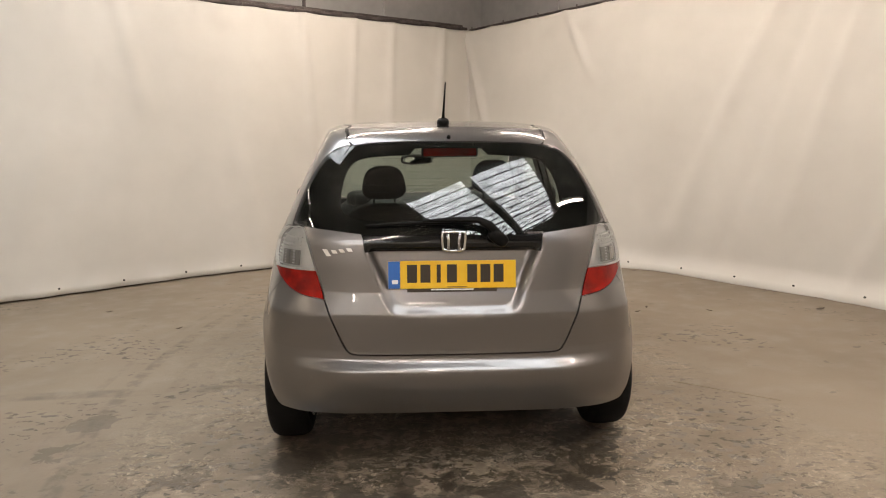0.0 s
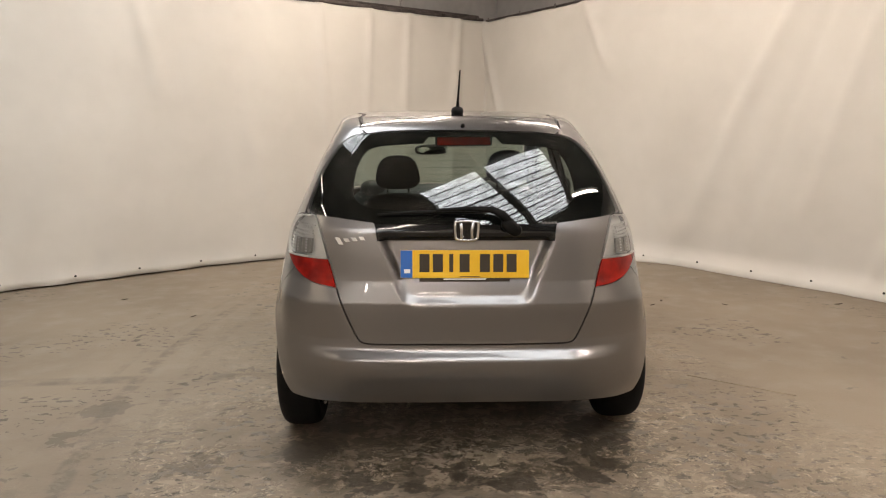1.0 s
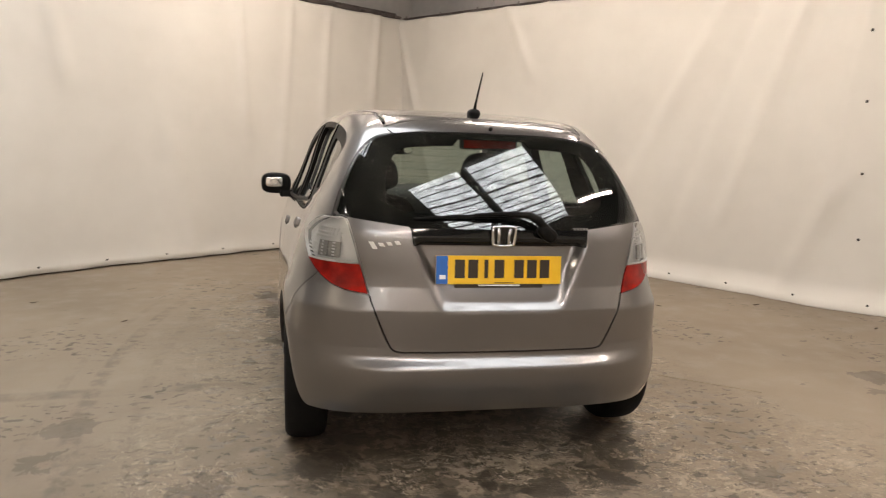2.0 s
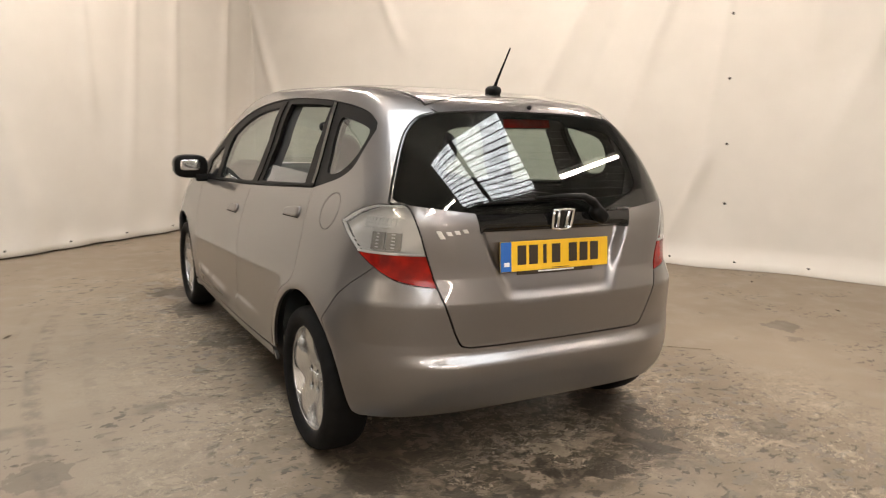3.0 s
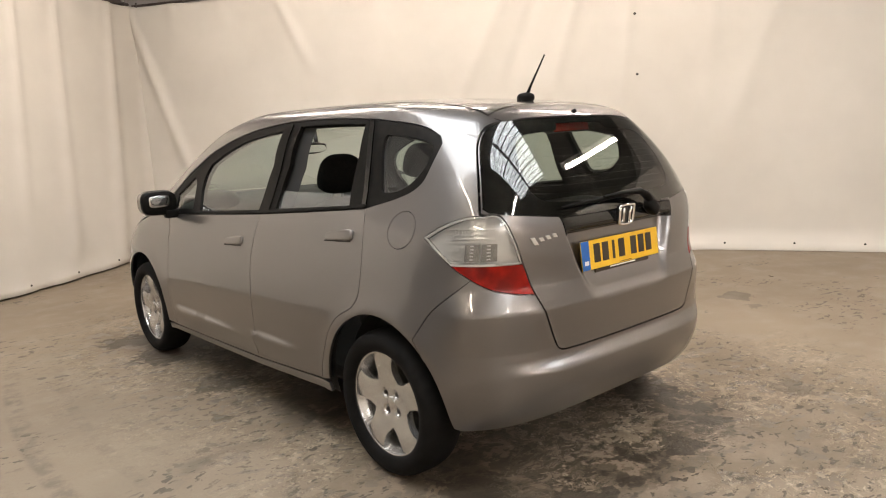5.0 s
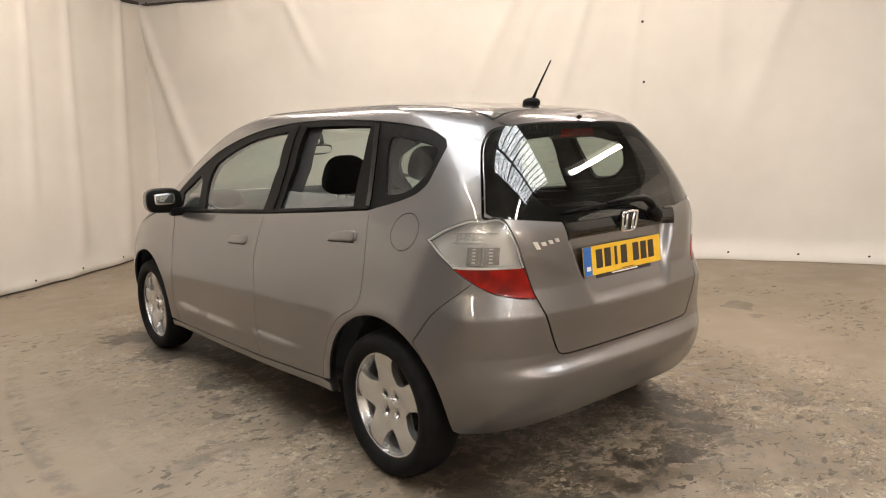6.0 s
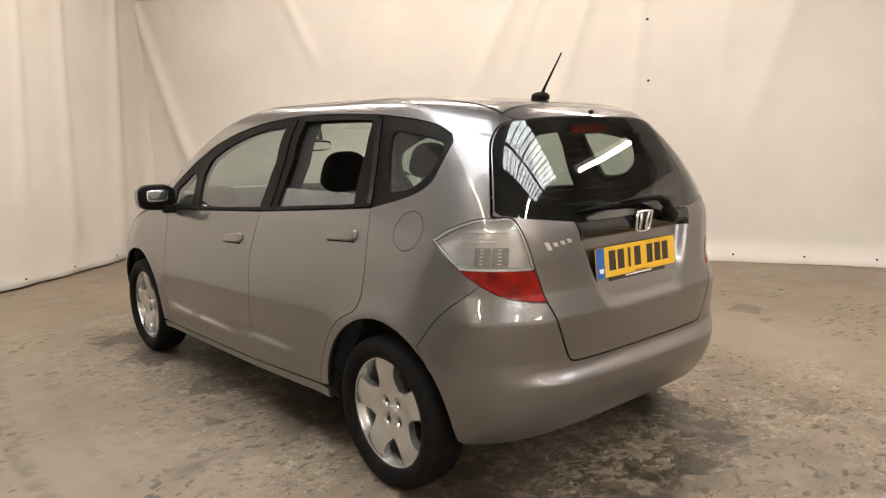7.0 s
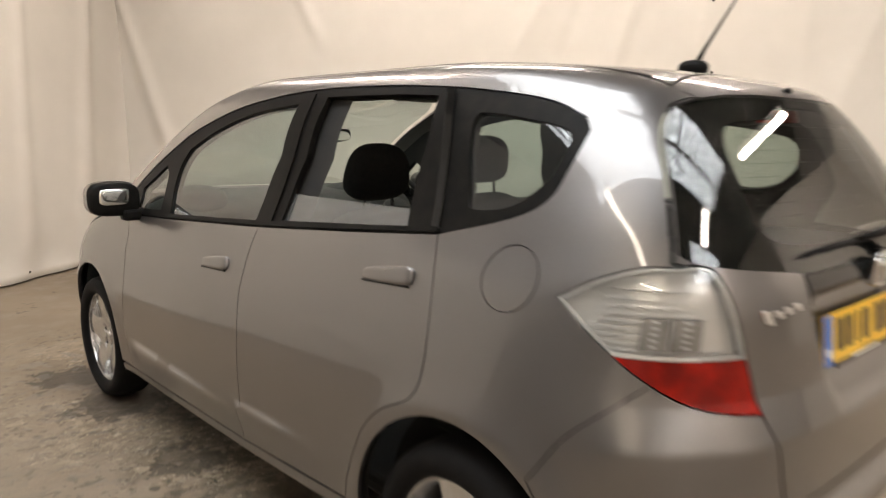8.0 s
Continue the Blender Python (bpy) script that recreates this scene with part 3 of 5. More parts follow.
right_low = [(.82, 6.52), (2.22, 4.38), (2.52, 4.05), (2.87, 3.54), (3.18, 2.97), (3.52, 2.43), (3.70, 2.03), (3.93, 1.76), (4.2, 1.45), (4.5, .93), (4.94, .05), (5.9, -1.85)]
right_hooks = [.05 + .62 * i for i in range(14)]
right_sheet, right_spot = curtain("curtain_right", right_pts, right_low, RAIL_Z, [
    (.14, 2.8, .75, .3, .06, .09), (2.0, 2.8, 2.2, 2.3, .05, .1), (4.6, 2.8, 3.3, .5, .045, .13), (4.9, 2.8, 3.9, .4, -.028, .10),
    (5.3, 2.8, 4.6, .8, .05, .10), (5.75, 2.8, 5.5, 1.0, .04, .09), (6.5, 2.8, 6.3, .6, .03, .14), (5.5, .9, 5.1, .1, .05, .09), (7.2, 2.8, 6.6, 1.2, .04, .16)],
    right_hooks, "cream plastic sheet curtain, creased, with a laced seam", 8, .12)
near_hooks = [.1 + .62 * i for i in range(6)]
curtain("curtain_near_right", [(5.62, -1.25), (4.6, -1.72), (3.6, -2.28), (2.5, -3.05)], [(5.6, -1.2), (4.55, -1.7), (3.65, -2.3), (2.55, -3.1)], RAIL_Z,
        [(.8, 2.8, .9, .3, .05, .12), (2.0, 2.8, 1.8, .6, .04, .1), (2.9, 2.8, 3.0, .4, .05, .12)], near_hooks, "cream plastic sheet curtain closing the bay behind", 21)
near_left_hooks = [.1 + .62 * i for i in range(7)]
# unseen sheet, toned dark so that the doors reflect less light
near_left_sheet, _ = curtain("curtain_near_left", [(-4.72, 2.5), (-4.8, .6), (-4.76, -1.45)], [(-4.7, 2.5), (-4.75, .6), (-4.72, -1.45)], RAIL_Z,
        [(1.0, 2.8, 1.2, .3, .05, .12), (2.7, 2.8, 2.5, .6, .04, .1)], near_left_hooks, "unseen grey sheet curtain added to dim reflections on the doors", 27)
# unseen reflector sheet, brightens the car's quarter panel and bumper corner
curtain("curtain_near_left", [(-4.70, -1.5), (-4.5, -3.4), (-4.0, -5.4)], [(-4.68, -1.5), (-4.52, -3.4), (-4.02, -5.4)], RAIL_Z,
        [(.9, 2.8, 1.1, .3, .05, .12), (2.4, 2.8, 2.2, .6, .04, .1)], near_left_hooks[:6], "unseen cream sheet curtain added to bounce light onto the rear corner", 31)
near_left_sheet.data.materials[0] = DIMMING_SHEET
for i in range(13):
    eyelet(left_sheet, *left_spot(.28 + .62 * i, .035))
    eyelet(right_sheet, *right_spot(.26 + .62 * i, .035))
for z in (.55, 1.13, 1.71, 2.29):
    eyelet(right_sheet, *right_spot(5.71, z), .012)


def rail(name, way, out, z, length, radius, label):
    a, b = out_from(way, -.05, out), out_from(way, length, out)
    bm = bmesh.new()
    ring = bmesh.ops.create_cone(bm, cap_ends=True, segments=12, radius1=radius, radius2=radius, depth=length)
    m = (b - a).to_track_quat("Z", "Y").to_matrix().to_4x4()
    m.translation = (a + b) / 2 + Vector((0, 0, z))
    bmesh.ops.transform(bm, matrix=m, verts=bm.verts)
    me = bpy.data.meshes.new(name)
    bm.to_mesh(me)
    bm.free()
    me.materials.append(PIPE)
    return tagged(new(name, me), label, "rail")


rails = {}
for word, way, hooks in (("left", LEFT_WAY, left_hooks), ("right", RIGHT_WAY, right_hooks)):
    if word == "left":
        rails[word] = rail("curtain_rail", way, .06, RAIL_Z + .045, 9.0, .022, "dark steel curtain rail")
        rail("conduit", way, .16, RAIL_Z + .085, 9.0, .030, "dark steel pipe beside the curtain rail")
    else:
        rails[word] = rail("curtain_rail", way, .06, RAIL_Z + .03, 5.6, .014, "thin steel wire rail")
    for h in hooks[:9]:
        p = out_from(way, h, .03)
        bm = bmesh.new()
        bmesh.ops.create_cube(bm, size=1.0)
        bmesh.ops.scale(bm, vec=(.012, .03, .075), verts=bm.verts)
        bmesh.ops.bevel(bm, geom=bm.edges[:], offset=.003, segments=1, affect="EDGES")
        bmesh.ops.translate(bm, vec=(p.x, p.y, RAIL_Z + .02), verts=bm.verts)
        me = bpy.data.meshes.new("hook")
        bm.to_mesh(me)
        bm.free()
        me.materials.append(PIPE)
        new("hook", me).parent = rails[word]

# ---------------------------------------------------------------- roof with translucent sheets
ROOF_Z = 4.6
slab("ceiling", (26, 26, .12), (0, 0, ROOF_Z + .10), CEILING, "dark grey sheet roof", WALL_TURN)


def rooflight(centre, long, wide, glow=None):
    """Corrugated translucent roof sheets under the grey roof, ridges along the first way."""
    m = pose(centre[0], centre[1], ROOF_Z, 0, 0, WALL_TURN)
    k = int(wide / .02)
    verts, faces = [], []
    for i in range(k + 1):
        y = -wide / 2 + wide * i / k
        z = .012 * math.sin(2 * math.pi * y / .15)
        verts += [tuple(m @ Vector((-long / 2, y, z))), tuple(m @ Vector((long / 2, y, z)))]
    faces = [(2 * i, 2 * i + 1, 2 * i + 3, 2 * i + 2) for i in range(k)]
    setting("window_rooflight", verts, faces, glow or ROOFLIGHT, "corrugated translucent rooflight sheet", True)
    for i, y in enumerate(np.arange(-wide / 2 + .12, wide / 2, .21)):
        q = m @ Vector((0, y, -.035))
        slab("trim", (long, .04 if i % 4 == 0 else .012, .03), tuple(q), PIPE, "dark sheet joint", WALL_TURN)


rooflight((1.31, -3.30), 2.6, 2.6)
rooflight((-2.20, .86), 2.5, 3.7, SIDE_ROOFLIGHT)
# added rooflight with no known source, brightens the walls and floor behind
rooflight((-2.4, -7.4), 2.7, 2.6)
q = Vector((1.31, -3.30, 0))
slab("beam", (.14, 9, .20), (q.x, q.y, ROOF_Z - .16), PIPE, "dark steel roof beam", WALL_TURN)


# ---------------------------------------------------------------- fluorescent lights
def strip_light(x, y, z, turn, long=1.5, glow=None):
    glow = glow or TUBE_GLOW
    m = pose(x, y, z, 0, 0, turn)
    def block(size, at, bevel):
        bm = bmesh.new()
        bmesh.ops.create_cube(bm, size=1.0)
        bmesh.ops.scale(bm, vec=size, verts=bm.verts)
        bmesh.ops.bevel(bm, geom=bm.edges[:], offset=bevel, segments=2, affect="EDGES")
        bmesh.ops.translate(bm, vec=at, verts=bm.verts)
        return bm
    def link(name, bm, material, parent):
        me = bpy.data.meshes.new(name)
        bm.to_mesh(me)
        bm.free()
        me.materials.append(material)
        ob = new(name, me)
        ob.parent = parent
        return ob
    lamp = tagged(new("strip_light"), "white fluorescent strip light, switched on, in an assumed layout", "light", "strip lights")
    lamp.matrix_basis = m
    link("housing", block((long + .06, .10, .06), (0, 0, .05), .01), FITTING, lamp)
    bm = bmesh.new()
    bmesh.ops.create_cone(bm, cap_ends=True, segments=14, radius1=.030, radius2=.030, depth=long)
    bmesh.ops.transform(bm, matrix=pose(0, 0, 0, 0, 90, 0), verts=bm.verts)
    link("tube", bm, glow, lamp)
    for sx in (-1, 1):
        link("end_cap", block((.03, .05, .07), (sx * (long / 2 + .015), 0, .01), .006), FITTING, lamp)
    for sx in (-1, 1):
        bm = block((.008, .008, ROOF_Z - z - .06), (sx * .5, 0, (ROOF_Z - z + .06) / 2 + .04), .001)
        link("hanger", bm, PIPE, lamp)


for x, y, z, turn, *long in ((2.25, -1.29, 2.7, 30.5, 1.36), (-.45, -3.65, 3.3, 38), (-2.8, -.15, 2.95, 60, 1.7, DIM_TUBE), (-.35, -7.9, 3.4, 0),
                      # these four are added to brighten the curtains, no such lamps are known
                      (1.35, 2.35, 3.5, 126), (0.0, 4.0, 3.5, 80), (-.7, 2.9, 3.6, 35), (2.55, .45, 3.5, 126),
                      # the last of these is put in to brighten the car's rear-left corner
                      (-2.5, -6.2, 2.95, 60, 1.5), (-3.9, -1.9, 2.9, 75, 1.5, HALF_TUBE)):
    strip_light(x, y, z, turn, *long)


# ---------------------------------------------------------------- building helpers
def part(name, bm, material, parent=None, label=""):
    """Links a bmesh as one mesh object under a thing or a part."""
    me = bpy.data.meshes.new(name)
    bm.normal_update()
    bm.to_mesh(me)
    bm.free()
    me.materials.append(material)
    ob = new(name, me)
    if parent:
        ob.parent = parent
    if label:
        ob["label"] = label
    return ob


def raw_part(name, verts, faces, material, parent=None, label="", normals=None, smooth=True):
    me = bpy.data.meshes.new(name)
    me.from_pydata([tuple(map(float, v)) for v in verts], [], [tuple(map(int, q)) for q in faces])
    me.materials.append(material)
    if smooth:
        me.polygons.foreach_set("use_smooth", [True] * len(me.polygons))
    if normals is not None:
        me.normals_split_custom_set_from_vertices([tuple(map(float, v)) for v in normals])
    me.update()
    ob = new(name, me)
    if parent:
        ob.parent = parent
    if label:
        ob["label"] = label
    return ob


def box_bm(size, centre=(0, 0, 0), bevel=0.0, turn=None, segments=2):
    bm = bmesh.new()
    bmesh.ops.create_cube(bm, size=1.0)
    bmesh.ops.scale(bm, vec=size, verts=bm.verts)
    if bevel:
        bmesh.ops.bevel(bm, geom=bm.edges[:], offset=bevel, segments=segments, profile=0.5, affect="EDGES")
    if turn:
        bmesh.ops.transform(bm, matrix=turn, verts=bm.verts)
    bmesh.ops.translate(bm, vec=centre, verts=bm.verts)
    return bm


def pillow_bm(size, centre, n=3.5, cuts=10, turn=None):
    """A stuffed, rounded block (superellipsoid) of the given full size."""
    bm = bmesh.new()
    bmesh.ops.create_cube(bm, size=2.0)
    bmesh.ops.subdivide_edges(bm, edges=bm.edges[:], cuts=cuts, use_grid_fill=True)
    for v in bm.verts:
        c = [math.tan(math.pi / 4 * q * 0.98) / math.tan(math.pi / 4 * 0.98) for q in v.co]
        k = sum(abs(q) ** n for q in c) ** (1 / n)
        v.co = Vector([q / k * e / 2 for q, e in zip(c, size)])
    for q in bm.faces:
        q.smooth = True
    if turn:
        bmesh.ops.transform(bm, matrix=turn, verts=bm.verts)
    bmesh.ops.translate(bm, vec=centre, verts=bm.verts)
    return bm


def lathe_bm(profile, m=None, steps=64, closed=False):
    """Turns (radius, along) pairs round the z axis, then places the result by m."""
    bm = bmesh.new()
    rings = [[bm.verts.new((r * math.cos(2 * math.pi * i / steps), r * math.sin(2 * math.pi * i / steps), h)) for i in range(steps)] for r, h in profile]
    pairs = list(zip(rings, rings[1:])) + ([(rings[-1], rings[0])] if closed else [])
    for a, b in pairs:
        for i in range(steps):
            bm.faces.new((a[i], a[(i + 1) % steps], b[(i + 1) % steps], b[i])).smooth = True
    if m:
        bmesh.ops.transform(bm, matrix=m, verts=bm.verts)
    bmesh.ops.remove_doubles(bm, verts=bm.verts, dist=1e-5)
    bmesh.ops.recalc_face_normals(bm, faces=bm.faces)
    return bm


def rod_bm(points, radius, sides=8):
    """A round rod through the points; radius may be one number or one per point."""
    bm = bmesh.new()
    pts = [Vector(p) for p in points]
    rad = radius if isinstance(radius, (list, tuple)) else [radius] * len(pts)
    rings = []
    for i, p in enumerate(pts):
        way = (pts[min(i + 1, len(pts) - 1)] - pts[max(i - 1, 0)]).normalized()
        u = way.orthogonal().normalized() if i == 0 else (u - way * u.dot(way)).normalized()
        w = way.cross(u)
        rings.append([bm.verts.new(p + rad[i] * (u * math.cos(2 * math.pi * k / sides) + w * math.sin(2 * math.pi * k / sides))) for k in range(sides)])
    for a, b in zip(rings, rings[1:]):
        for k in range(sides):
            bm.faces.new((a[k], a[(k + 1) % sides], b[(k + 1) % sides], b[k])).smooth = True
    bm.faces.new(rings[0][::-1])
    bm.faces.new(rings[-1])
    return bm


def smooth_line(pts, per=6, closed=False):
    """Catmull-Rom through 2D points."""
    p = np.array(pts, float)
    if len(p) < 3:
        return np.linspace(p[0], p[-1], per + 1)
    q = np.vstack([p[-1], p, p[:2]]) if closed else np.vstack([2 * p[0] - p[1], p, 2 * p[-1] - p[-2]])
    t = np.linspace(0, 1, per, endpoint=False)[:, None]
    out = []
    for a, b, c, d in zip(q, q[1:], q[2:], q[3:]):
        out.append(0.5 * (2 * b + (c - a) * t + (2 * a - 5 * b + 4 * c - d) * t ** 2 + (3 * b - a - 3 * c + d) * t ** 3))
    out = np.vstack(out)
    return out if closed else np.vstack([out, p[-1]])


def chain(*runs):
    """Joins runs of points into one closed outline."""
    pts = [np.atleast_2d(r) for r in runs]
    out = np.vstack(pts)
    keep = np.linalg.norm(out - np.roll(out, 1, 0), axis=1) > 1e-4
    return out[keep]


def even(loop, step):
    """Resamples a closed outline at about the given step, keeping its corners."""
    out = []
    for a, b in zip(loop, np.roll(loop, -1, 0)):
        k = max(1, int(round(np.linalg.norm(b - a) / step)))
        out.extend(a + (b - a) * i / k for i in range(k))
    out = np.array(out)
    res = [out[0]]
    for p in out[1:]:
        if np.linalg.norm(p - res[-1]) > step * 0.45:
            res.append(p)
    if np.linalg.norm(res[-1] - res[0]) < step * 0.4:
        res.pop()
    return np.array(res)


def within(p, loops):
    """Even-odd test of 2D points against closed outlines."""
    x, y = p[:, 0], p[:, 1]
    hit = np.zeros(len(p), bool)
    for q in loops:
        for (ax, ay), (bx, by) in zip(q, np.roll(q, -1, 0)):
            if ay != by:
                hit ^= ((ay > y) != (by > y)) & (x < (bx - ax) * (y - ay) / (by - ay) + ax)
    return hit


def fill(loops, step, grid=None):
    """Triangles over outlines with holes, with an even grid of points inside."""
    loops = [even(q, step * 0.8) for q in loops]
    edge_pts = np.vstack(loops)
    edges, base = [], 0
    for q in loops:
        edges += [(base + i, base + (i + 1) % len(q)) for i in range(len(q))]
        base += len(q)
    lo, hi = edge_pts.min(0), edge_pts.max(0)
    gx, gy = np.arange(lo[0] + step / 2, hi[0], step), np.arange(lo[1] + step / 2, hi[1], step)
    g = np.stack(np.meshgrid(gx, gy), -1)
    g[1::2, :, 0] += step / 2
    g = g.reshape(-1, 2)
    g = g[within(g, loops)]
    if len(g):
        near = np.array([np.min(np.sum((edge_pts - p) ** 2, 1)) for p in g])
        g = g[near > (0.5 * step) ** 2]
    pts = np.vstack([edge_pts, g]) if len(g) else edge_pts
    v2, _, f2, *_ = geometry.delaunay_2d_cdt([Vector(p) for p in pts], edges, [], 0, 1e-6)
    v2 = np.array([tuple(p) for p in v2])
    f2 = np.array([tuple(q) for q in f2 if len(q) == 3])
    f2 = f2[within(v2[f2].mean(1), loops)]
    used = np.unique(f2)
    remap = -np.ones(len(v2), int)
    remap[used] = np.arange(len(used))
    f2 = remap[f2]
    v2 = v2[used]
    count = {}
    for a, b, c in f2:
        for e in ((a, b), (b, c), (c, a)):
            count[e] = 1
    rim = [(a, b) for a, b in count if (b, a) not in count]
    return v2, f2, rim


# ---------------------------------------------------------------- the car's skin
LEAN = 0.017      # drop per metre to the right, fitted to the camera's view


def step_in(d, width):
    t = np.clip(d / width, 0, 1)
    return t * t * (3 - 2 * t)


def skin(s, v):
    """Skin with its creases: the plate recess, the lips of the wheel arches, the door's lower crease."""
    p = shell(s, v)
    x, y, z = p[..., 0], p[..., 1], p[..., 2]
    rear = (y < -0.4)
    edge = 0.262 + (z - 0.69) * (0.352 - 0.262) / 0.24
    side_in = (edge - abs(x)) * 0.93
    deep = -0.016 * np.logaddexp(-side_in / 0.016, -(z - 0.682) / 0.016)
    hole = step_in(deep, 0.046) * (1 - step_in(z - 0.935, 0.03))
    push = np.where(rear, (0.007 + 0.037 * step_in(z - 0.70, 0.17)) * hole, 0)
    # sharp fold across the lid and round the bumper's corners, level with the lamps
    fold = (0.015 + 0.009 * step_in(abs(x) - 0.40, 0.2)) * np.maximum(1 - abs(z - 0.690) / np.where(z > 0.690, 0.085, 0.15), 0) * step_in(-0.30 - y, 0.14) * (1 - hole)
    turn = step_in(abs(x) - 0.50, 0.26)
    # even bow of the rear window
    bow = 0.115 * x * x * np.maximum(1 - (x / 0.58) ** 2, 0) * step_in(z - 0.96, 0.08) * (1 - step_in(z - 1.36, 0.05))
    push = push + bow * step_in(-0.16 - y, 0.16)
    push = push - fold * (1 - turn)
    x = x + np.sign(x) * fold * turn
    # the bumper's ledge under the lid, running out towards the corners
    ledge = 0.034 * step_in(0.512 - z, 0.052) * (1 - step_in(0.456 - z, 0.16)) * (1 - step_in(abs(x) - 0.42, 0.27))
    push = push - np.where(rear, ledge, 0)
    y = y + push
    out = np.zeros_like(x)
    for hub in (0.0, 2.5):
        r = np.hypot(y - hub, z - 0.30)
        out = out + 0.009 * np.exp(-((r - 0.36) / 0.045) ** 2)
    ridge = 0.398 - 0.021 * (y - 0.67)
    below = ridge - z
    out = out + 0.017 * step_in(below + 0.010, 0.020) * (1 - step_in(below - 0.012, 0.10)) * step_in(y - 0.50, 0.45) * step_in(2.08 - y, 0.2)
    x = x + np.sign(x) * out * step_in(abs(x) - 0.62, 0.14) * step_in(1.0 - z, 0.15)
    return np.stack([x, y, z], -1)


def skin_normal(s, v, h=2e-3):
    n = np.cross(skin(s + h, v) - skin(s - h, v), skin(s, v + h) - skin(s, v - h))
    n = n / np.maximum(np.linalg.norm(n, axis=-1, keepdims=True), 1e-9)
    # + s goes to the left side: turn to face outwards
    return -n


def leant(p):
    p = np.array(p, float)
    p[..., 2] -= LEAN * p[..., 0]
    return p


def finish(name, p, n, f2, rim, material, parent, label, flange, flip):
    """Skin triangles and a turned-in edge, as one mesh."""
    p, verts, norms = np.array(p), [], []
    # a stray normal takes the mean of the faces round it
    flat = np.cross(p[f2[:, 1]] - p[f2[:, 0]], p[f2[:, 2]] - p[f2[:, 0]])
    mean = np.zeros_like(p)
    for i in range(3):
        np.add.at(mean, f2[:, i], flat)
    mean /= np.maximum(np.linalg.norm(mean, axis=1, keepdims=True), 1e-12)
    mean *= np.sign(np.sum(mean * n, 1).mean())
    n = np.where((np.sum(mean * n, 1) > .85)[:, None], n, mean)
    faces = [tuple(q) for q in f2]
    a, b, c = (p[f2[:, i]] for i in range(3))
    turned = np.sum(np.cross(b - a, c - a) * n[f2[:, 0]], 1).sum() < 0
    if turned:
        faces = [q[::-1] for q in faces]
    verts, norms = list(p), list(n)
    if flange:
        k = len(verts)
        ids = sorted({i for e in rim for i in e})
        top = {i: k + j for j, i in enumerate(ids)}
        low = {i: k + len(ids) + j for j, i in enumerate(ids)}
        side = {}
        for i, j in rim:
            d = np.cross(p[j] - p[i], n[i]) * (-1 if turned else 1)
            side[i] = side.get(i, 0) + d
            side[j] = side.get(j, 0) + d
        unit = {i: side[i] / max(np.linalg.norm(side[i]), 1e-9) for i in ids}
        verts += [p[i] for i in ids] + [p[i] - n[i] * flange for i in ids]
        norms += [unit[i] for i in ids] * 2
        for i, j in rim:
            q = (top[i], low[i], low[j], top[j])
            faces.append(q[::-1] if turned else q)
    return raw_part(name, leant(verts), faces, material, parent, label, norms)


def panel(name, material, parent, loops, step=0.022, off=0.0, flange=0.014, label="", side=1, calm=False):
    """A piece of the skin inside outlines in girth coordinates (first outline, then holes); side -1 builds it on the
    right; calm gives the rear glass shading normals fitted to its reflections in the camera's view.
    """
    v2, f2, rim = fill(loops, step)
    s, v = v2[:, 0] * side, v2[:, 1]
    n = skin_normal(s, v)
    p = skin(s, v) + n * off
    # shading normals only, fitted so that reflections line up in the camera's view
    if calm:
        x, z = p[:, 0] / .63, (p[:, 2] - 1.19) / .19
        lean = .5469 + .0906 * z - .0026 * z ** 2 - .0194 * x ** 2 + .1105 * x ** 2 * z - .0272 * x ** 4
        yaw = .0014 + .2034 * x - .0999 * x ** 3 + .7267 * x ** 5 + .0651 * x * z + .0669 * x * z ** 2
        n = np.stack([np.sin(yaw) * np.cos(lean), -np.cos(yaw) * np.cos(lean), np.sin(lean)], -1)
    return finish(name, p, n, f2, rim, material, parent, label, flange, side < 0)


def both(half):
    """An outline over the rear centre line from its left half, given from bottom centre to top centre."""
    half = np.array(half)
    other = half[::-1].copy()
    other[:, 0] *= -1
    return chain(half, other)


def around_front(half):
    """The same over the front centre line."""
    half = np.array(half)
    other = half[::-1].copy()
    other[:, 0] = 2 * S_END - other[:, 0]
    return chain(half, other)


def Y(*pairs):
    return np.array([sv_side(y, z) for y, z in pairs])


def X(*pairs):
    return np.array([sv_rear(x, z) for x, z in pairs])


def arch(hub, radius, start, stop, count=28, z0=0.30):
    """Points of a wheel arch on the left side, by angle from forward, in degrees."""
    return np.array([sv_side(hub + radius * math.cos(radians(a)), z0 + radius * math.sin(radians(a))) for a in np.linspace(start, stop, count)])


def shrink(loop, d):
    """An outline drawn in by d, for the gaps between panels."""
    loop = even(loop, 0.02)
    t = np.roll(loop, -1, 0) - np.roll(loop, 1, 0)
    t /= np.maximum(np.linalg.norm(t, axis=1, keepdims=True), 1e-9)
    area = 0.5 * np.sum(loop[:, 0] * np.roll(loop[:, 1], -1) - np.roll(loop[:, 0], -1) * loop[:, 1])
    n = np.stack([-t[:, 1], t[:, 0]], 1) * (1 if area > 0 else -1)
    return loop + n * d


car = tagged(new("car"), "silver five-door hatchback parked on the concrete floor, rear door window lowered", "car")

GAP = 0.0018
# lines of the left side, (y, z)
BELT = smooth_line(Y((2.27, .905), (1.79, .925), (.987, .971), (.40, 1.017), (.170, 1.037)))
BELT_REAR = smooth_line(Y((.170, 1.037), (.005, 1.080), (-.088, 1.114), (-.132, 1.152), (-.148, 1.20), (-.170, 1.305)))
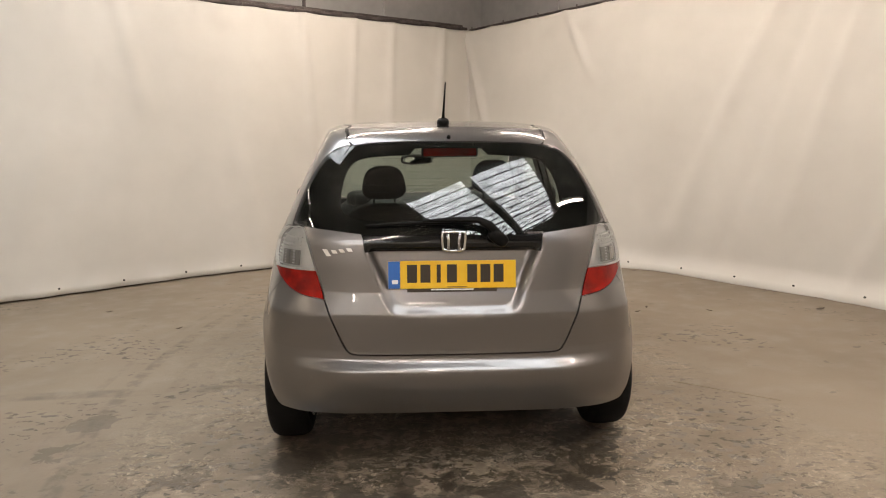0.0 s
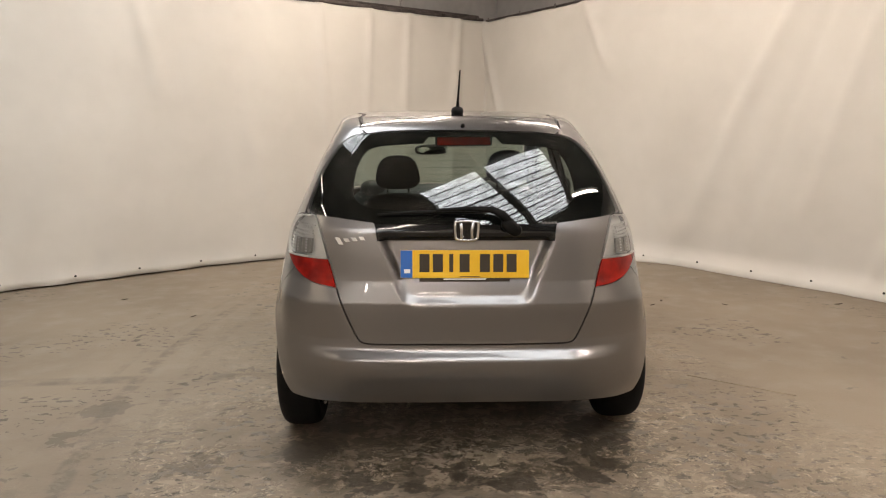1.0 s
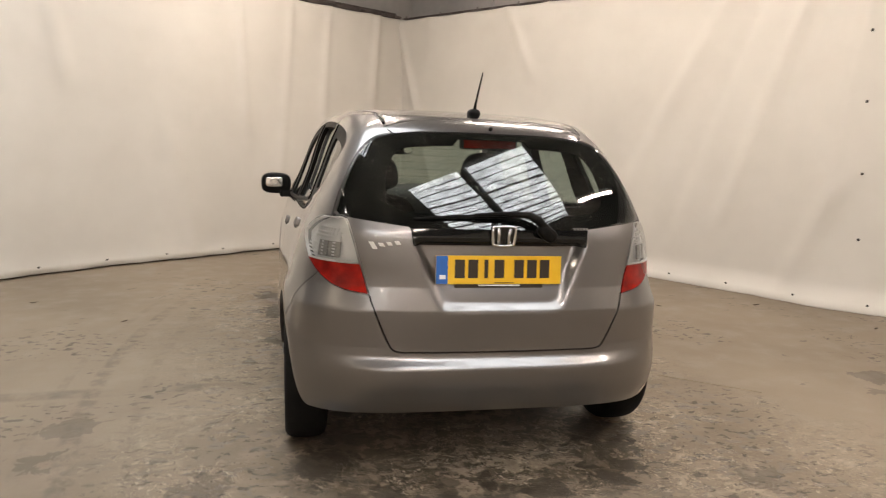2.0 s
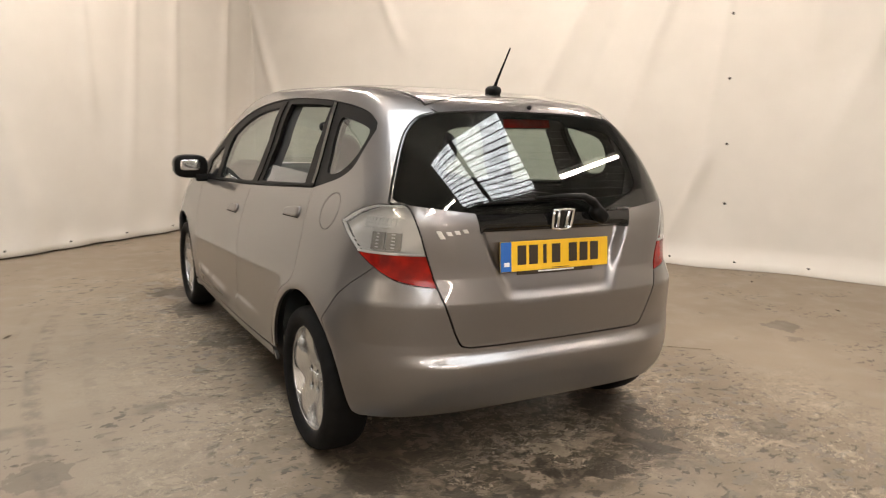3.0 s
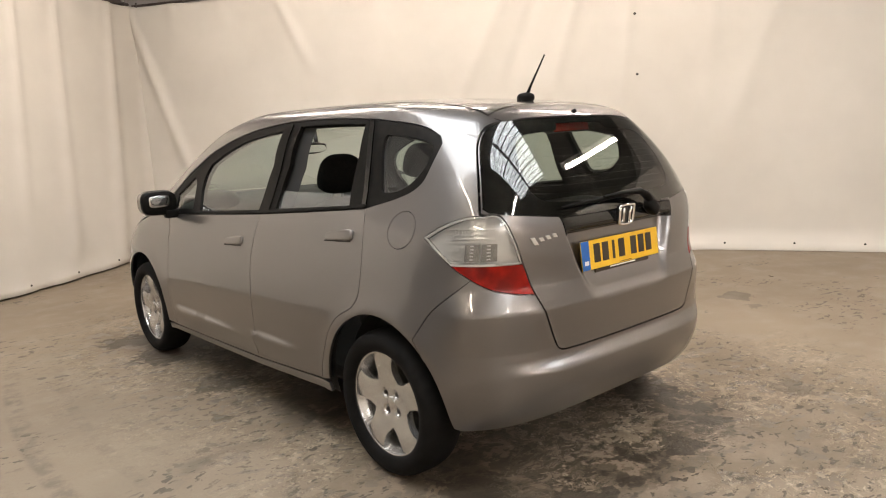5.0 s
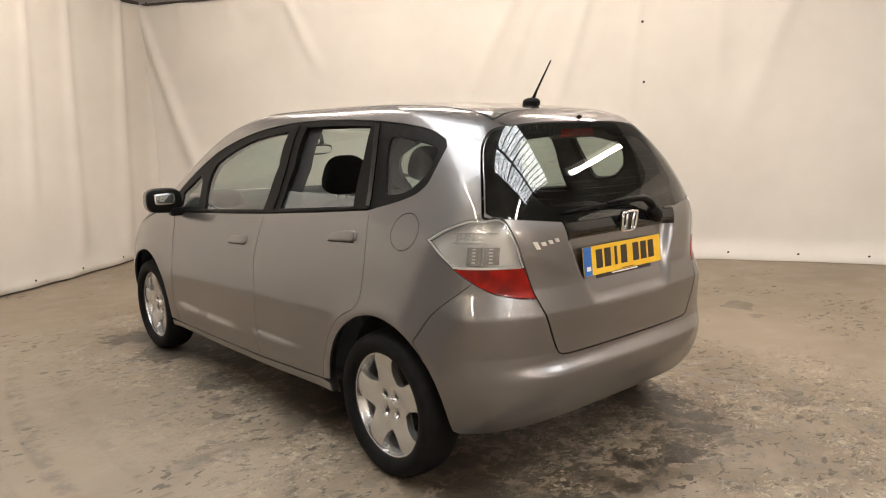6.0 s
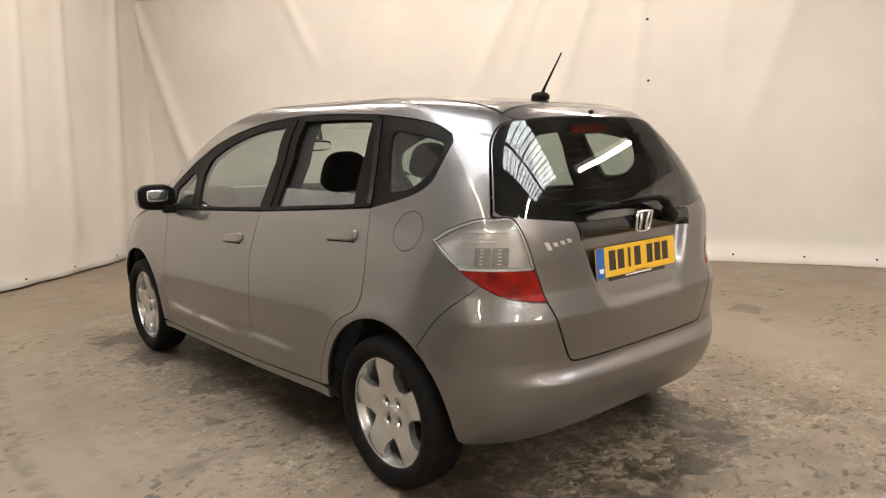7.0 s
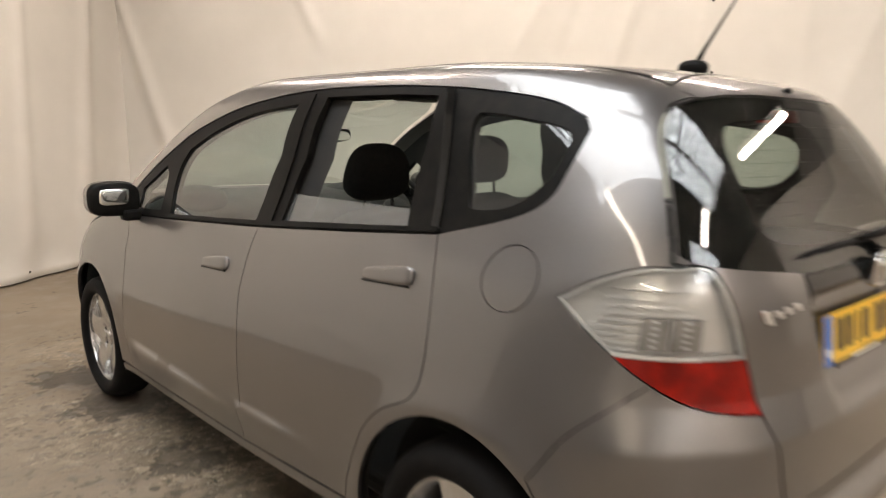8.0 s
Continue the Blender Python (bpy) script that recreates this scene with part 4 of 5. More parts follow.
DLO_TOP = smooth_line(Y((-.170, 1.305), (-.026, 1.356), (.25, 1.391), (.57, 1.406), (.91, 1.403), (1.314, 1.360), (1.612, 1.288), (1.856, 1.193), (2.10, 1.054), (2.27, .905)))
REAR_DOOR_EDGE = smooth_line(Y((.170, 1.037), (.133, .918), (.112, .76), (.135, .666), (.247, .601), (.325, .516), (.392, .375), (.42, .296)))
B_LINE = smooth_line(Y((1.007, .268), (.999, .411), (1.005, .637), (1.015, .827), (.987, .971)))
FRONT_EDGE = smooth_line(Y((2.04, .250), (2.078, .417), (2.055, .663), (2.07, .828), (2.12, .912)))
LAMP_TOP = smooth_line(Y((-.216, .955), (-.290, 1.000), (-.366, 1.029), (-.418, 1.034)))
LAMP_IN = smooth_line(np.vstack([Y((-.418, 1.034)), X((.606, 1.032), (.581, .958), (.556, .864), (.524, .749))]))
LAMP_LOW = smooth_line(np.vstack([X((.524, .749)), Y((-.497, .762), (-.449, .785), (-.386, .829), (-.312, .885), (-.216, .955))]))
JOINT = int(np.argmin(abs(LAMP_LOW[:, 1] - v_of(.815))))       # where the bumper joint meets the lamp
LID_SIDE = smooth_line(np.vstack([X((.395, .526), (.428, .533), (.447, .556), (.487, .646), (.524, .749))]))
GLASS_SIDE = smooth_line(X((.648, 1.040), (.614, 1.133), (.573, 1.222), (.526, 1.293), (.470, 1.340), (.40, 1.360)))


def side_of_car(side):
    word = "left" if side > 0 else "right"
    sub = lambda *a, **k: panel(*a, side=side, **k)
    # doors below the belt
    rear_door = chain(REAR_DOOR_EDGE, Y((.42, .296), (1.007, .268)), B_LINE, smooth_line(Y((.987, .971), (.40, 1.017), (.170, 1.037))))
    rear = sub("rear_door", PAINT, car, [shrink(rear_door, GAP)], label="silver rear passenger door")
    front_door = chain(B_LINE[::-1], Y((1.007, .268), (2.04, .250)), FRONT_EDGE, smooth_line(Y((2.12, .912), (1.79, .925), (.987, .971))))
    front = sub("front_door", PAINT, car, [shrink(front_door, GAP)], label="silver front door")
    # sill
    sub("sill", PAINT, car, [shrink(chain(Y((.355, .292)), Y((.42, .292), (1.007, .264), (2.04, .246)), Y((2.15, .245), (2.15, .212)), Y((1.0, .228), (.345, .252))), GAP)], label="silver sill panel")
    # quarter panel, rear pillar and roof rail in one pressing
    top = np.vstack([X((.43, 1.384)), Y((-.08, 1.428), (.10, 1.449), (.45, 1.459), (.9, 1.459), (1.25, 1.45), (1.47, 1.428))])
    pillar = Y((1.66, 1.375), (1.88, 1.285), (2.1, 1.17), (2.3, 1.04), (2.42, .945), (2.36, .90))
    frame_loop = chain(arch(0, .345, 2, 142), smooth_line(np.vstack([Y((-.218, .59), (-.29, .70)), LAMP_LOW[JOINT:JOINT + 1]])), LAMP_LOW[JOINT:], LAMP_TOP,
                       GLASS_SIDE + np.array([.012, 0]), smooth_line(top), smooth_line(pillar),
                       DLO_TOP[::-1][1:-1], BELT_REAR[::-1][1:-1], REAR_DOOR_EDGE)
    flap = Y(*[(-.086 + .077 * math.cos(a), .972 + .070 * math.sin(a)) for a in np.linspace(0, 2 * math.pi, 40, endpoint=False)])
    holes = [flap] if side > 0 else []
    quarter = sub("quarter_panel", PAINT, car, [shrink(frame_loop, GAP)] + holes, label="silver quarter panel and roof rail")
    if side > 0:
        sub("fuel_flap", PAINT, car, [shrink(flap, .0028)], step=0.018, label="round silver fuel flap")
    # front wing
    wing = chain(FRONT_EDGE[::-1][FRONT_EDGE[::-1][:, 1] < v_of(.90)], Y((2.04, .25), (2.155, .26)), arch(2.5, .345, 172, 12), Y((2.87, .45), (2.96, .64), (2.90, .74), (2.62, .83), (2.36, .895)))
    sub("front_wing", PAINT, car, [shrink(wing, GAP)], label="silver front wing")
    # window frames, one black surround per side, with the panes set in
    pane_front = chain(smooth_line(Y((1.70, .948), (1.4, .966), (1.03, .988))), Y((1.03, .988), (.985, 1.20), (.960, 1.362)), smooth_line(Y((.960, 1.362), (1.18, 1.342), (1.36, 1.310), (1.54, 1.258), (1.69, 1.200))), smooth_line(Y((1.69, 1.20), (1.745, 1.13), (1.745, 1.05), (1.70, .948))))
    pane_rear = chain(Y((.875, 1.003), (.29, 1.045)), Y((.292, 1.045), (.305, 1.25), (.318, 1.374)), smooth_line(Y((.318, 1.374), (.5, 1.381), (.81, 1.381))), Y((.835, 1.2)))
    pane_quarter = smooth_line(Y((.088, 1.104), (.106, 1.118), (.131, 1.184), (.165, 1.290), (.160, 1.322), (.13, 1.328), (.012, 1.314), (-.095, 1.294), (-.128, 1.272), (-.122, 1.220), (-.102, 1.176), (-.036, 1.124), (.03, 1.106)), 5, True)
    pane_corner = chain(Y((1.80, .955), (2.04, .945)), Y((2.06, 1.025), (1.88, 1.130)), Y((1.84, 1.10)))
    surround = chain(BELT, BELT_REAR, DLO_TOP)
    trim = sub("window_surround", BLACK_TRIM, car, [shrink(surround, .002), pane_front, pane_rear, pane_quarter, pane_corner], off=-.004, flange=.02, label="satin black window surround")
    sub("window_pane", GLASS, front, [shrink(pane_front, -.006)], off=-.012, flange=0, label="clear front door window")
    z_top = [(.875, 1.084), (.27, 1.086)] if side > 0 else [(.81, 1.381), (.318, 1.374)]
    sub("window_pane", HAZED_GLASS if side > 0 else GLASS, rear, [shrink(chain(Y((.88, .995), (.29, 1.035)), Y(*z_top[::-1])), -.004)], off=-.016, flange=0,
        label="rear door window, wound halfway down" if side > 0 else "rear door window")
    sub("window_pane", GLASS, quarter, [shrink(pane_quarter, -.008)], off=-.010, flange=0, label="fixed quarter window")
    sub("window_pane", GLASS, trim, [shrink(pane_corner, -.006)], off=-.010, flange=0)
    # black strip for the inner jamb, deeper in, widened to fit the camera's view
    sub("door_seal", UNDER, rear, [chain(Y((.90, .985), (.765, .99)), Y((.728, 1.2), (.712, 1.385)), Y((.84, 1.392), (.87, 1.2)))], off=-.030, flange=0)
    # upright division bars standing proud of the surround
    sub("pillar_cover", GLOSS_BLACK, trim, [shrink(chain(smooth_line(Y((.199, 1.05), (.214, 1.12), (.246, 1.25), (.295, 1.391))), Y((.264, 1.389)), smooth_line(Y((.264, 1.389), (.216, 1.25), (.186, 1.12), (.172, 1.052)))), .001)], off=.003, flange=.01, label="glossy pillar strip")
    sub("pillar_cover", BLACK_TRIM, trim, [shrink(chain(smooth_line(Y((1.0, .985), (.955, 1.2), (.945, 1.393))), Y((.875, 1.393)), smooth_line(Y((.875, 1.393), (.90, 1.2), (.925, .989)))), .001)], off=.002, flange=.01)
    # waist moulding
    sub("waist_strip", BLACK_TRIM, trim, [chain(smooth_line(Y((2.1, .918), (1.79, .93), (.987, .976), (.40, 1.022), (.172, 1.042))), smooth_line(Y((.172, 1.053), (.40, 1.034), (.987, .99), (1.79, .944), (2.1, .932))))], off=.004, flange=.01)
    # inner trim of the pillars
    inner = chain(Y((2.2, .93), (.15, .99), (-.16, 1.02)), Y((-.25, 1.15), (-.20, 1.33)), smooth_line(Y((-.05, 1.40), (.3, 1.432), (.9, 1.44), (1.35, 1.41))), Y((1.75, 1.29), (2.05, 1.13)))
    sub("pillar_trim", UNDER, car, [inner, shrink(pane_front, -.012), shrink(pane_rear, -.012), shrink(pane_quarter, -.012), shrink(pane_corner, -.01)], off=-.045, flange=0, label="dark inner pillar trim")
    # dark inner shell behind the gaps
    sub("inner_shell", UNDER, car, [chain(X((0.0001, .27)), X((.3, .27), (.6, .27)), Y((-.33, .27)), Y((-.362, .30)), arch(0, .362, 180, 0), Y((.362, .22), (2.138, .22)), arch(2.5, .362, 180, 0), Y((2.9, .27), (3.1, .27)), np.array([[S_END - .001, v_of(.27)]]), np.array([[S_END - .001, v_of(.90)]]),
                                          Y((2.5, .90), (2.2, .895), (.98, .94), (.15, 1.0), (-.15, 1.02)), X((.62, 1.0), (.3, .96), (.0001, .955)))], step=.05, off=-.045, flange=0)
    # handles
    for door, y0, y1, z0, z1 in ((front, 1.125, 1.315, .838, .818), (rear, .205, .40, .934, .912)):
        s, v = (Y((y0, z0)) + Y((y1, z1)))[0] / 2
        p, n = skin(s * side, v), skin_normal(s * side, v)
        ahead = np.array([0, y1 - y0, z1 - z0]) / np.hypot(y1 - y0, z1 - z0)
        ahead = ahead - n * np.dot(ahead, n)
        ahead /= np.linalg.norm(ahead)
        up = np.cross(n, ahead) * side * -1
        up = up if up[2] > 0 else -up
        bm = pillow_bm((y1 - y0, .052, .036), (0, 0, 0), 5.0, 10)
        for q in bm.verts:
            e = q.co.x / (y1 - y0) + .5
            q.co.y *= 1 - .38 * e
            q.co.z *= 1 - .55 * e
            q.co = Vector(p + ahead * q.co.x + up * q.co.y + n * (q.co.z * .85))
            q.co.z -= LEAN * q.co.x
        if np.dot(np.cross(ahead, up), n) < 0:
            bmesh.ops.reverse_faces(bm, faces=bm.faces)
        grip = part("handle", bm, PAINT, door, "silver pull handle")
        # dark strip in place of the shade below the handle
        gap = box_bm((y1 - y0 - .012, .006, .010), (0, 0, 0), .002)
        for q in gap.verts:
            e = q.co.x / (y1 - y0) + .5
            q.co = Vector(p + ahead * (q.co.x + .006) + up * (q.co.y - .027 * (1 - .38 * e)) + n * q.co.z)
            q.co.z -= LEAN * q.co.x
        bmesh.ops.recalc_face_normals(gap, faces=gap.faces)
        part("grip_shade", gap, UNDER, grip, "dark strip for the shade under the handle")
    # tail lamp
    lamp_loop = shrink(chain(LAMP_TOP, LAMP_IN, LAMP_LOW), .0022)
    lamp = sub("tail_lamp", LAMP_SILVER, car, [lamp_loop], step=.014, off=-.026, flange=.03, label="tail lamp with clear upper and red lower lens")
    split = v_of(.862)
    crossing = [p[0] + (q[0] - p[0]) * (split - p[1]) / (q[1] - p[1]) for p, q in zip(lamp_loop, np.roll(lamp_loop, -1, 0)) if (p[1] - split) * (q[1] - split) < 0]
    ends = min(crossing), max(crossing)
    clear = np.array([q if q[1] > split else (np.clip(q[0], *ends), split) for q in lamp_loop])
    red = np.array([q if q[1] < split - .002 else (np.clip(q[0], *ends), split - .002) for q in lamp_loop])
    sub("red_lens", RED_LENS, lamp, [chain(red)], step=.014, off=.002, flange=.006, label="red lower lens")
    sub("clear_lens", CLEAR_LENS, lamp, [chain(clear)], step=.014, off=.002, flange=.003, label="clear upper lens")
    clear_in = shrink(chain(clear), .0045)
    # pale ring painted in for the bright glassy outline of the lens
    sub("lens_rim", LAMP_SILVER, lamp, [shrink(chain(clear), .0012), clear_in], step=.008, off=.0008, flange=.012, label="pale ring for the bright edge of the clear lens")
    # the stepped reflector: a wide upper bowl, a ribbed outer bowl and two smoked bulb windows
    bulb_top = .938
    for y0, y1 in ((-.398, -.347), (-.452, -.405)):
        inward = np.array([-.05, 0])
        window = sub("bulb_window", LAMP_DARK, lamp, [chain(Y((y0, .876), (y1, .876)) + inward, Y((y1, bulb_top), (y0, bulb_top)) + inward)], step=.014, off=-.010, flange=.008, label="smoked bulb window")
        for k in range(5):
            z = .882 + k * .012
            mid = .5 * (y0 + y1)
            sub("prism", LAMP_SILVER, window, [chain(Y((mid - .006, z), (mid + .006, z)) + inward, Y((mid + .006, z + .005), (mid - .006, z + .005)) + inward)], step=.014, off=-.0085, flange=0)
    for z in (.872, .886, .900, .914, .928, .942):
        sub("reflector_rib", LAMP_SILVER, lamp, [chain(Y((-.30 + .35 * (.94 - z), z), (-.385, z - .002)), Y((-.385, z + .0045), (-.30 + .35 * (.94 - z), z + .006)))], step=.014, off=-.014, flange=.010)
    for z in (.944, .956, .972, .992):
        sub("reflector_rib", LAMP_SILVER, lamp, [chain(Y((-.31, z), (-.47, z - .002)), Y((-.47, z + .003), (-.31, z + .005)))], step=.014, off=-.016, flange=.008)
    for y in np.linspace(-.33, -.45, 9):
        sub("reflector_flute", LAMP_SILVER, lamp, [chain(Y((y, .950), (y - .003, .950)), Y((y - .003, 1.0), (y, 1.0)))], step=.014, off=-.019, flange=.005)
    sub("lens_bezel", LAMP_SILVER, lamp, [chain(Y((-.345, .862), (-.47, .862)), Y((-.47, .869), (-.34, .869)))], step=.014, off=.0035, flange=.004)
    # door mirror
    hx = -side
    housing = pillow_bm((.200, .13, .140), (hx * .862, 2.015, .987), n=3.2)
    for v in housing.verts:
        if v.co.y < 1.985:
            v.co.y = 1.985 - (1.985 - v.co.y) * .35
        v.co.z -= LEAN * v.co.x
        v.co.y += .05 * abs(v.co.x - hx * .78)
    mirror = part("door_mirror", housing, BLACK_TRIM, car, "door mirror with silver cap, black surround and undersized glass")
    cap = pillow_bm((.206, .13, .144), (hx * .864, 2.026, .989), n=3.2)
    for v in cap.verts:
        v.co.z -= LEAN * v.co.x
        v.co.y += .05 * abs(v.co.x - hx * .78)
    bmesh.ops.delete(cap, geom=[v for v in cap.verts if v.co.y < 2.008], context="VERTS")
    part("cap", cap, PAINT, mirror, "silver mirror cap")
    # undersized glass: black housing takes the place of its dark reflection
    face = pillow_bm((.118, .010, .066), (hx * .874, 1.9665, 1.000 + LEAN * side * .86), n=4.5, turn=pose(0, 0, 0, 0, 0, -hx * 3))
    part("mirror_glass", face, MIRROR, mirror, "mirror glass")
    part("stalk", box_bm((.11, .06, .05), (hx * .785, 2.0, .935), .014), BLACK_TRIM, mirror)


for side_sign in (1, -1):
    side_of_car(side_sign)

# ---- roof, in plan
def roof_z(x, y):
    lo, hi = np.full(np.shape(x), 1.30), np.full(np.shape(x), Z_TOP)
    for _ in range(40):
        mid = (lo + hi) / 2
        out = inside(x, y, mid) > 1
        hi, lo = np.where(out, mid, hi), np.where(out, lo, mid)
    return (lo + hi) / 2


def roof_panel(name, material, loop, off=0.0, step=.03, flange=.012, label="", parent=None):
    v2, f2, rim = fill([np.array(loop)], step)
    x, y = v2[:, 0], v2[:, 1]
    h = 4e-3
    z = roof_z(x, y)
    n = np.stack([-(roof_z(x + h, y) - roof_z(x - h, y)) / (2 * h), -(roof_z(x, y + h) - roof_z(x, y - h)) / (2 * h), np.ones_like(x)], -1)
    n /= np.linalg.norm(n, axis=1, keepdims=True)
    p = np.stack([x, y, z], -1) + n * off
    return finish(name, p, n, f2, rim, material, parent or car, label, flange, False)


LID_TOP = smooth_line(X((.425, 1.384), (.31, 1.412), (.11, 1.428), (.0001, 1.430)))
RAIL_TOP = smooth_line(np.vstack([X((.43, 1.384)), Y((-.08, 1.428), (.10, 1.449), (.45, 1.459), (.9, 1.459), (1.25, 1.45), (1.47, 1.428))]))
lid_xy, rail_xy = shell(LID_TOP[:, 0], LID_TOP[:, 1])[:, :2], shell(RAIL_TOP[:, 0], RAIL_TOP[:, 1])[:, :2]
rail_xy = rail_xy[(rail_xy[:, 1] > -.2) & (rail_xy[:, 1] < 1.40)]
flipped = np.array([-1, 1])
screen_edge = smooth_line([(-.40, 1.44), (-.3, 1.47), (-.1, 1.50), (.1, 1.50), (.3, 1.47), (.40, 1.44)])
roof_in = np.array([.016, 0])
roof_panel("roof", PAINT, chain(lid_xy[::-1] + [0, .004], rail_xy + roof_in, screen_edge, (rail_xy * flipped - roof_in)[::-1], (lid_xy * flipped) + [0, .004]), label="silver roof panel with water spots")
for sx in (1, -1):
    k = np.array([sx, 1])
    roof_panel("roof_moulding", BLACK_TRIM, chain((rail_xy + [.0025, 0]) * k, ((rail_xy + [.0145, 0]) * k)[::-1]), off=-.003, step=.012, label="black roof moulding")
roof_panel("headlining", LINING, chain([(-.50, -.12), (.50, -.12)], [(.52, .6), (.5, 1.3)], [(.3, 1.42), (-.3, 1.42)], [(-.5, 1.3), (-.52, .6)]), off=-.05, step=.06, flange=0, label="light grey headlining")

# ---- tailgate
lid_half = np.vstack([X((.0001, .524)), LID_SIDE, LAMP_IN[::-1][:-1], X((.637, 1.036)), GLASS_SIDE + np.array([.004, 0]), X((.43, 1.374), (.425, 1.384)), smooth_line(X((.425, 1.384), (.31, 1.412), (.11, 1.428), (.0001, 1.430)))])
glass_half = np.vstack([X((.0001, 1.003)), X((.30, 1.003), (.366, 1.003)), X((.371, 1.008)), smooth_line(X((.371, 1.008), (.50, 1.023), (.628, 1.041))), GLASS_SIDE[1:] - np.array([.006, 0]), smooth_line(X((.395, 1.358), (.30, 1.368), (.15, 1.3725), (.0001, 1.373)))])
wings_low = np.vstack([X((.0001, .937)), X((.355, .937)), X((.362, .985)), glass_half[2:]])
tailgate = panel("tailgate", PAINT, car, [shrink(both(lid_half), .0042), both(wings_low)], step=.011, label="silver tailgate")
rear_glass = panel("rear_window", REAR_GLASS, tailgate, [shrink(both(glass_half), .001)], step=.02, off=-.001, flange=0, calm=True, label="dark-edged rear window with dried rain spots")
view_half = np.vstack([X((.0001, 1.055)), smooth_line(X((.0001, 1.055), (.25, 1.058), (.40, 1.072), (.452, 1.11))), smooth_line(X((.452, 1.11), (.448, 1.18), (.425, 1.255), (.392, 1.295), (.345, 1.312))), smooth_line(X((.345, 1.312), (.25, 1.319), (.165, 1.323))), X((.14, 1.350), (.0001, 1.352))])
panel("window_border", FRIT, tailgate, [shrink(both(glass_half), -.004), both(view_half)], step=.02, off=-.008, flange=.004, label="black printed window border")
garnish_half = np.vstack([X((.0001, .940)), X((.352, .940)), X((.359, .9835)), X((.364, 1.0015)), X((.0001, 1.0015))])
panel("garnish", GLOSS_BLACK, tailgate, [both(garnish_half)], step=.016, off=.003, flange=.016, label="gloss black tailgate garnish")
# heater lines
for z in np.linspace(1.09, 1.305, 9):
    w = .435 - .4 * max(0, z - 1.16)
    panel("heater_wire", BLACK_TRIM, rear_glass, [both(np.vstack([X((.0001, z), (w, z)), X((w, z + .0007), (.0001, z + .0007))]))], step=.04, off=-.006, flange=0)

# ---- bumper
bumper_half = np.vstack([X((.0001, .262), (.3, .262), (.5, .258)), smooth_line(np.vstack([X((.55, .257)), Y((-.44, .252), (-.36, .250))])), arch(0, .345, 188, 142)[1:], smooth_line(np.vstack([Y((-.218, .59), (-.29, .70)), LAMP_LOW[JOINT:JOINT + 1]])),
                         LAMP_LOW[:JOINT + 1][::-1], LID_SIDE[::-1], X((.0001, .524))])
panel("rear_bumper", PAINT, car, [shrink(both(bumper_half), GAP)], step=.011, label="silver rear bumper")
part("tow_eye", box_bm((.10, .03, .014), (0.0, -.47, .262), .005), STEEL, car, "bare metal bracket under the bumper")
# ---- front end
hood_half = np.vstack([np.array([[S_END, v_of(.70)]]), Y((3.12, .71), (3.0, .715)), smooth_line(Y((2.96, .70), (2.90, .75), (2.62, .838), (2.38, .90))), smooth_line(np.vstack([Y((2.38, .905), (2.50, .93), (2.62, .95)), [[S_END, v_of(.965)]]]))])
panel("bonnet", PAINT, car, [shrink(around_front(hood_half), GAP)], step=.04, label="silver bonnet")
screen_half = np.vstack([np.array([[S_END, v_of(.972)]]), Y((2.62, .958), (2.45, .95)), smooth_line(Y((2.43, .955), (2.31, 1.045), (2.11, 1.175), (1.89, 1.29), (1.67, 1.38))), smooth_line(np.vstack([Y((1.55, 1.425)), [[S_END - .28, v_of(1.440)], [S_END, v_of(1.443)]]]))])
panel("windscreen", GLASS, car, [around_front(screen_half)], step=.05, off=-.004, flange=0, label="clear windscreen")
front_half = np.vstack([np.array([[S_END, v_of(.20)]]), Y((3.1, .21), (2.9, .22)), arch(2.5, .345, -10, 12), smooth_line(Y((2.87, .45), (2.965, .64))), Y((3.0, .70), (3.12, .705)), np.array([[S_END, v_of(.695)]])])
panel("front_bumper", PAINT, car, [shrink(around_front(front_half), GAP)], step=.04, label="silver front bumper")

# ---- underside and wheel wells
part("floor_pan", box_bm((1.35, 3.3, .06), (0, 1.3, .262), .02), UNDER, car)
for sx in (-1, 1):
    for hub in (0.0, 2.5):
        well = lathe_bm([(.362, 0), (.362, .22), (.06, .22)], pose(sx * .715, hub, .30, 0, -sx * 90, 0), 40)
        bmesh.ops.delete(well, geom=[v for v in well.verts if v.co.z < .27], context="VERTS")
        part("wheel_arch_liner", well, UNDER, car)

# a pale bracket and the tail pipe under the bumper
bracket = part("tow_bracket", box_bm((.11, .02, .018), (0, -.42, .244), .004), STEEL_GREY, car, "pale tow bracket")
part("bolt", lathe_bm([(0, .006), (.008, .006), (.009, 0)], pose(.035, -.43, .246, 90), 10), STEEL_GREY, bracket)
part("tail_pipe", lathe_bm([(.020, .0), (.024, -.002), (.025, .012), (.025, .30), (.021, .30), (.020, .02)], pose(.48, -.37, .222, -90), 20), STEEL, car, "grey steel tail pipe")

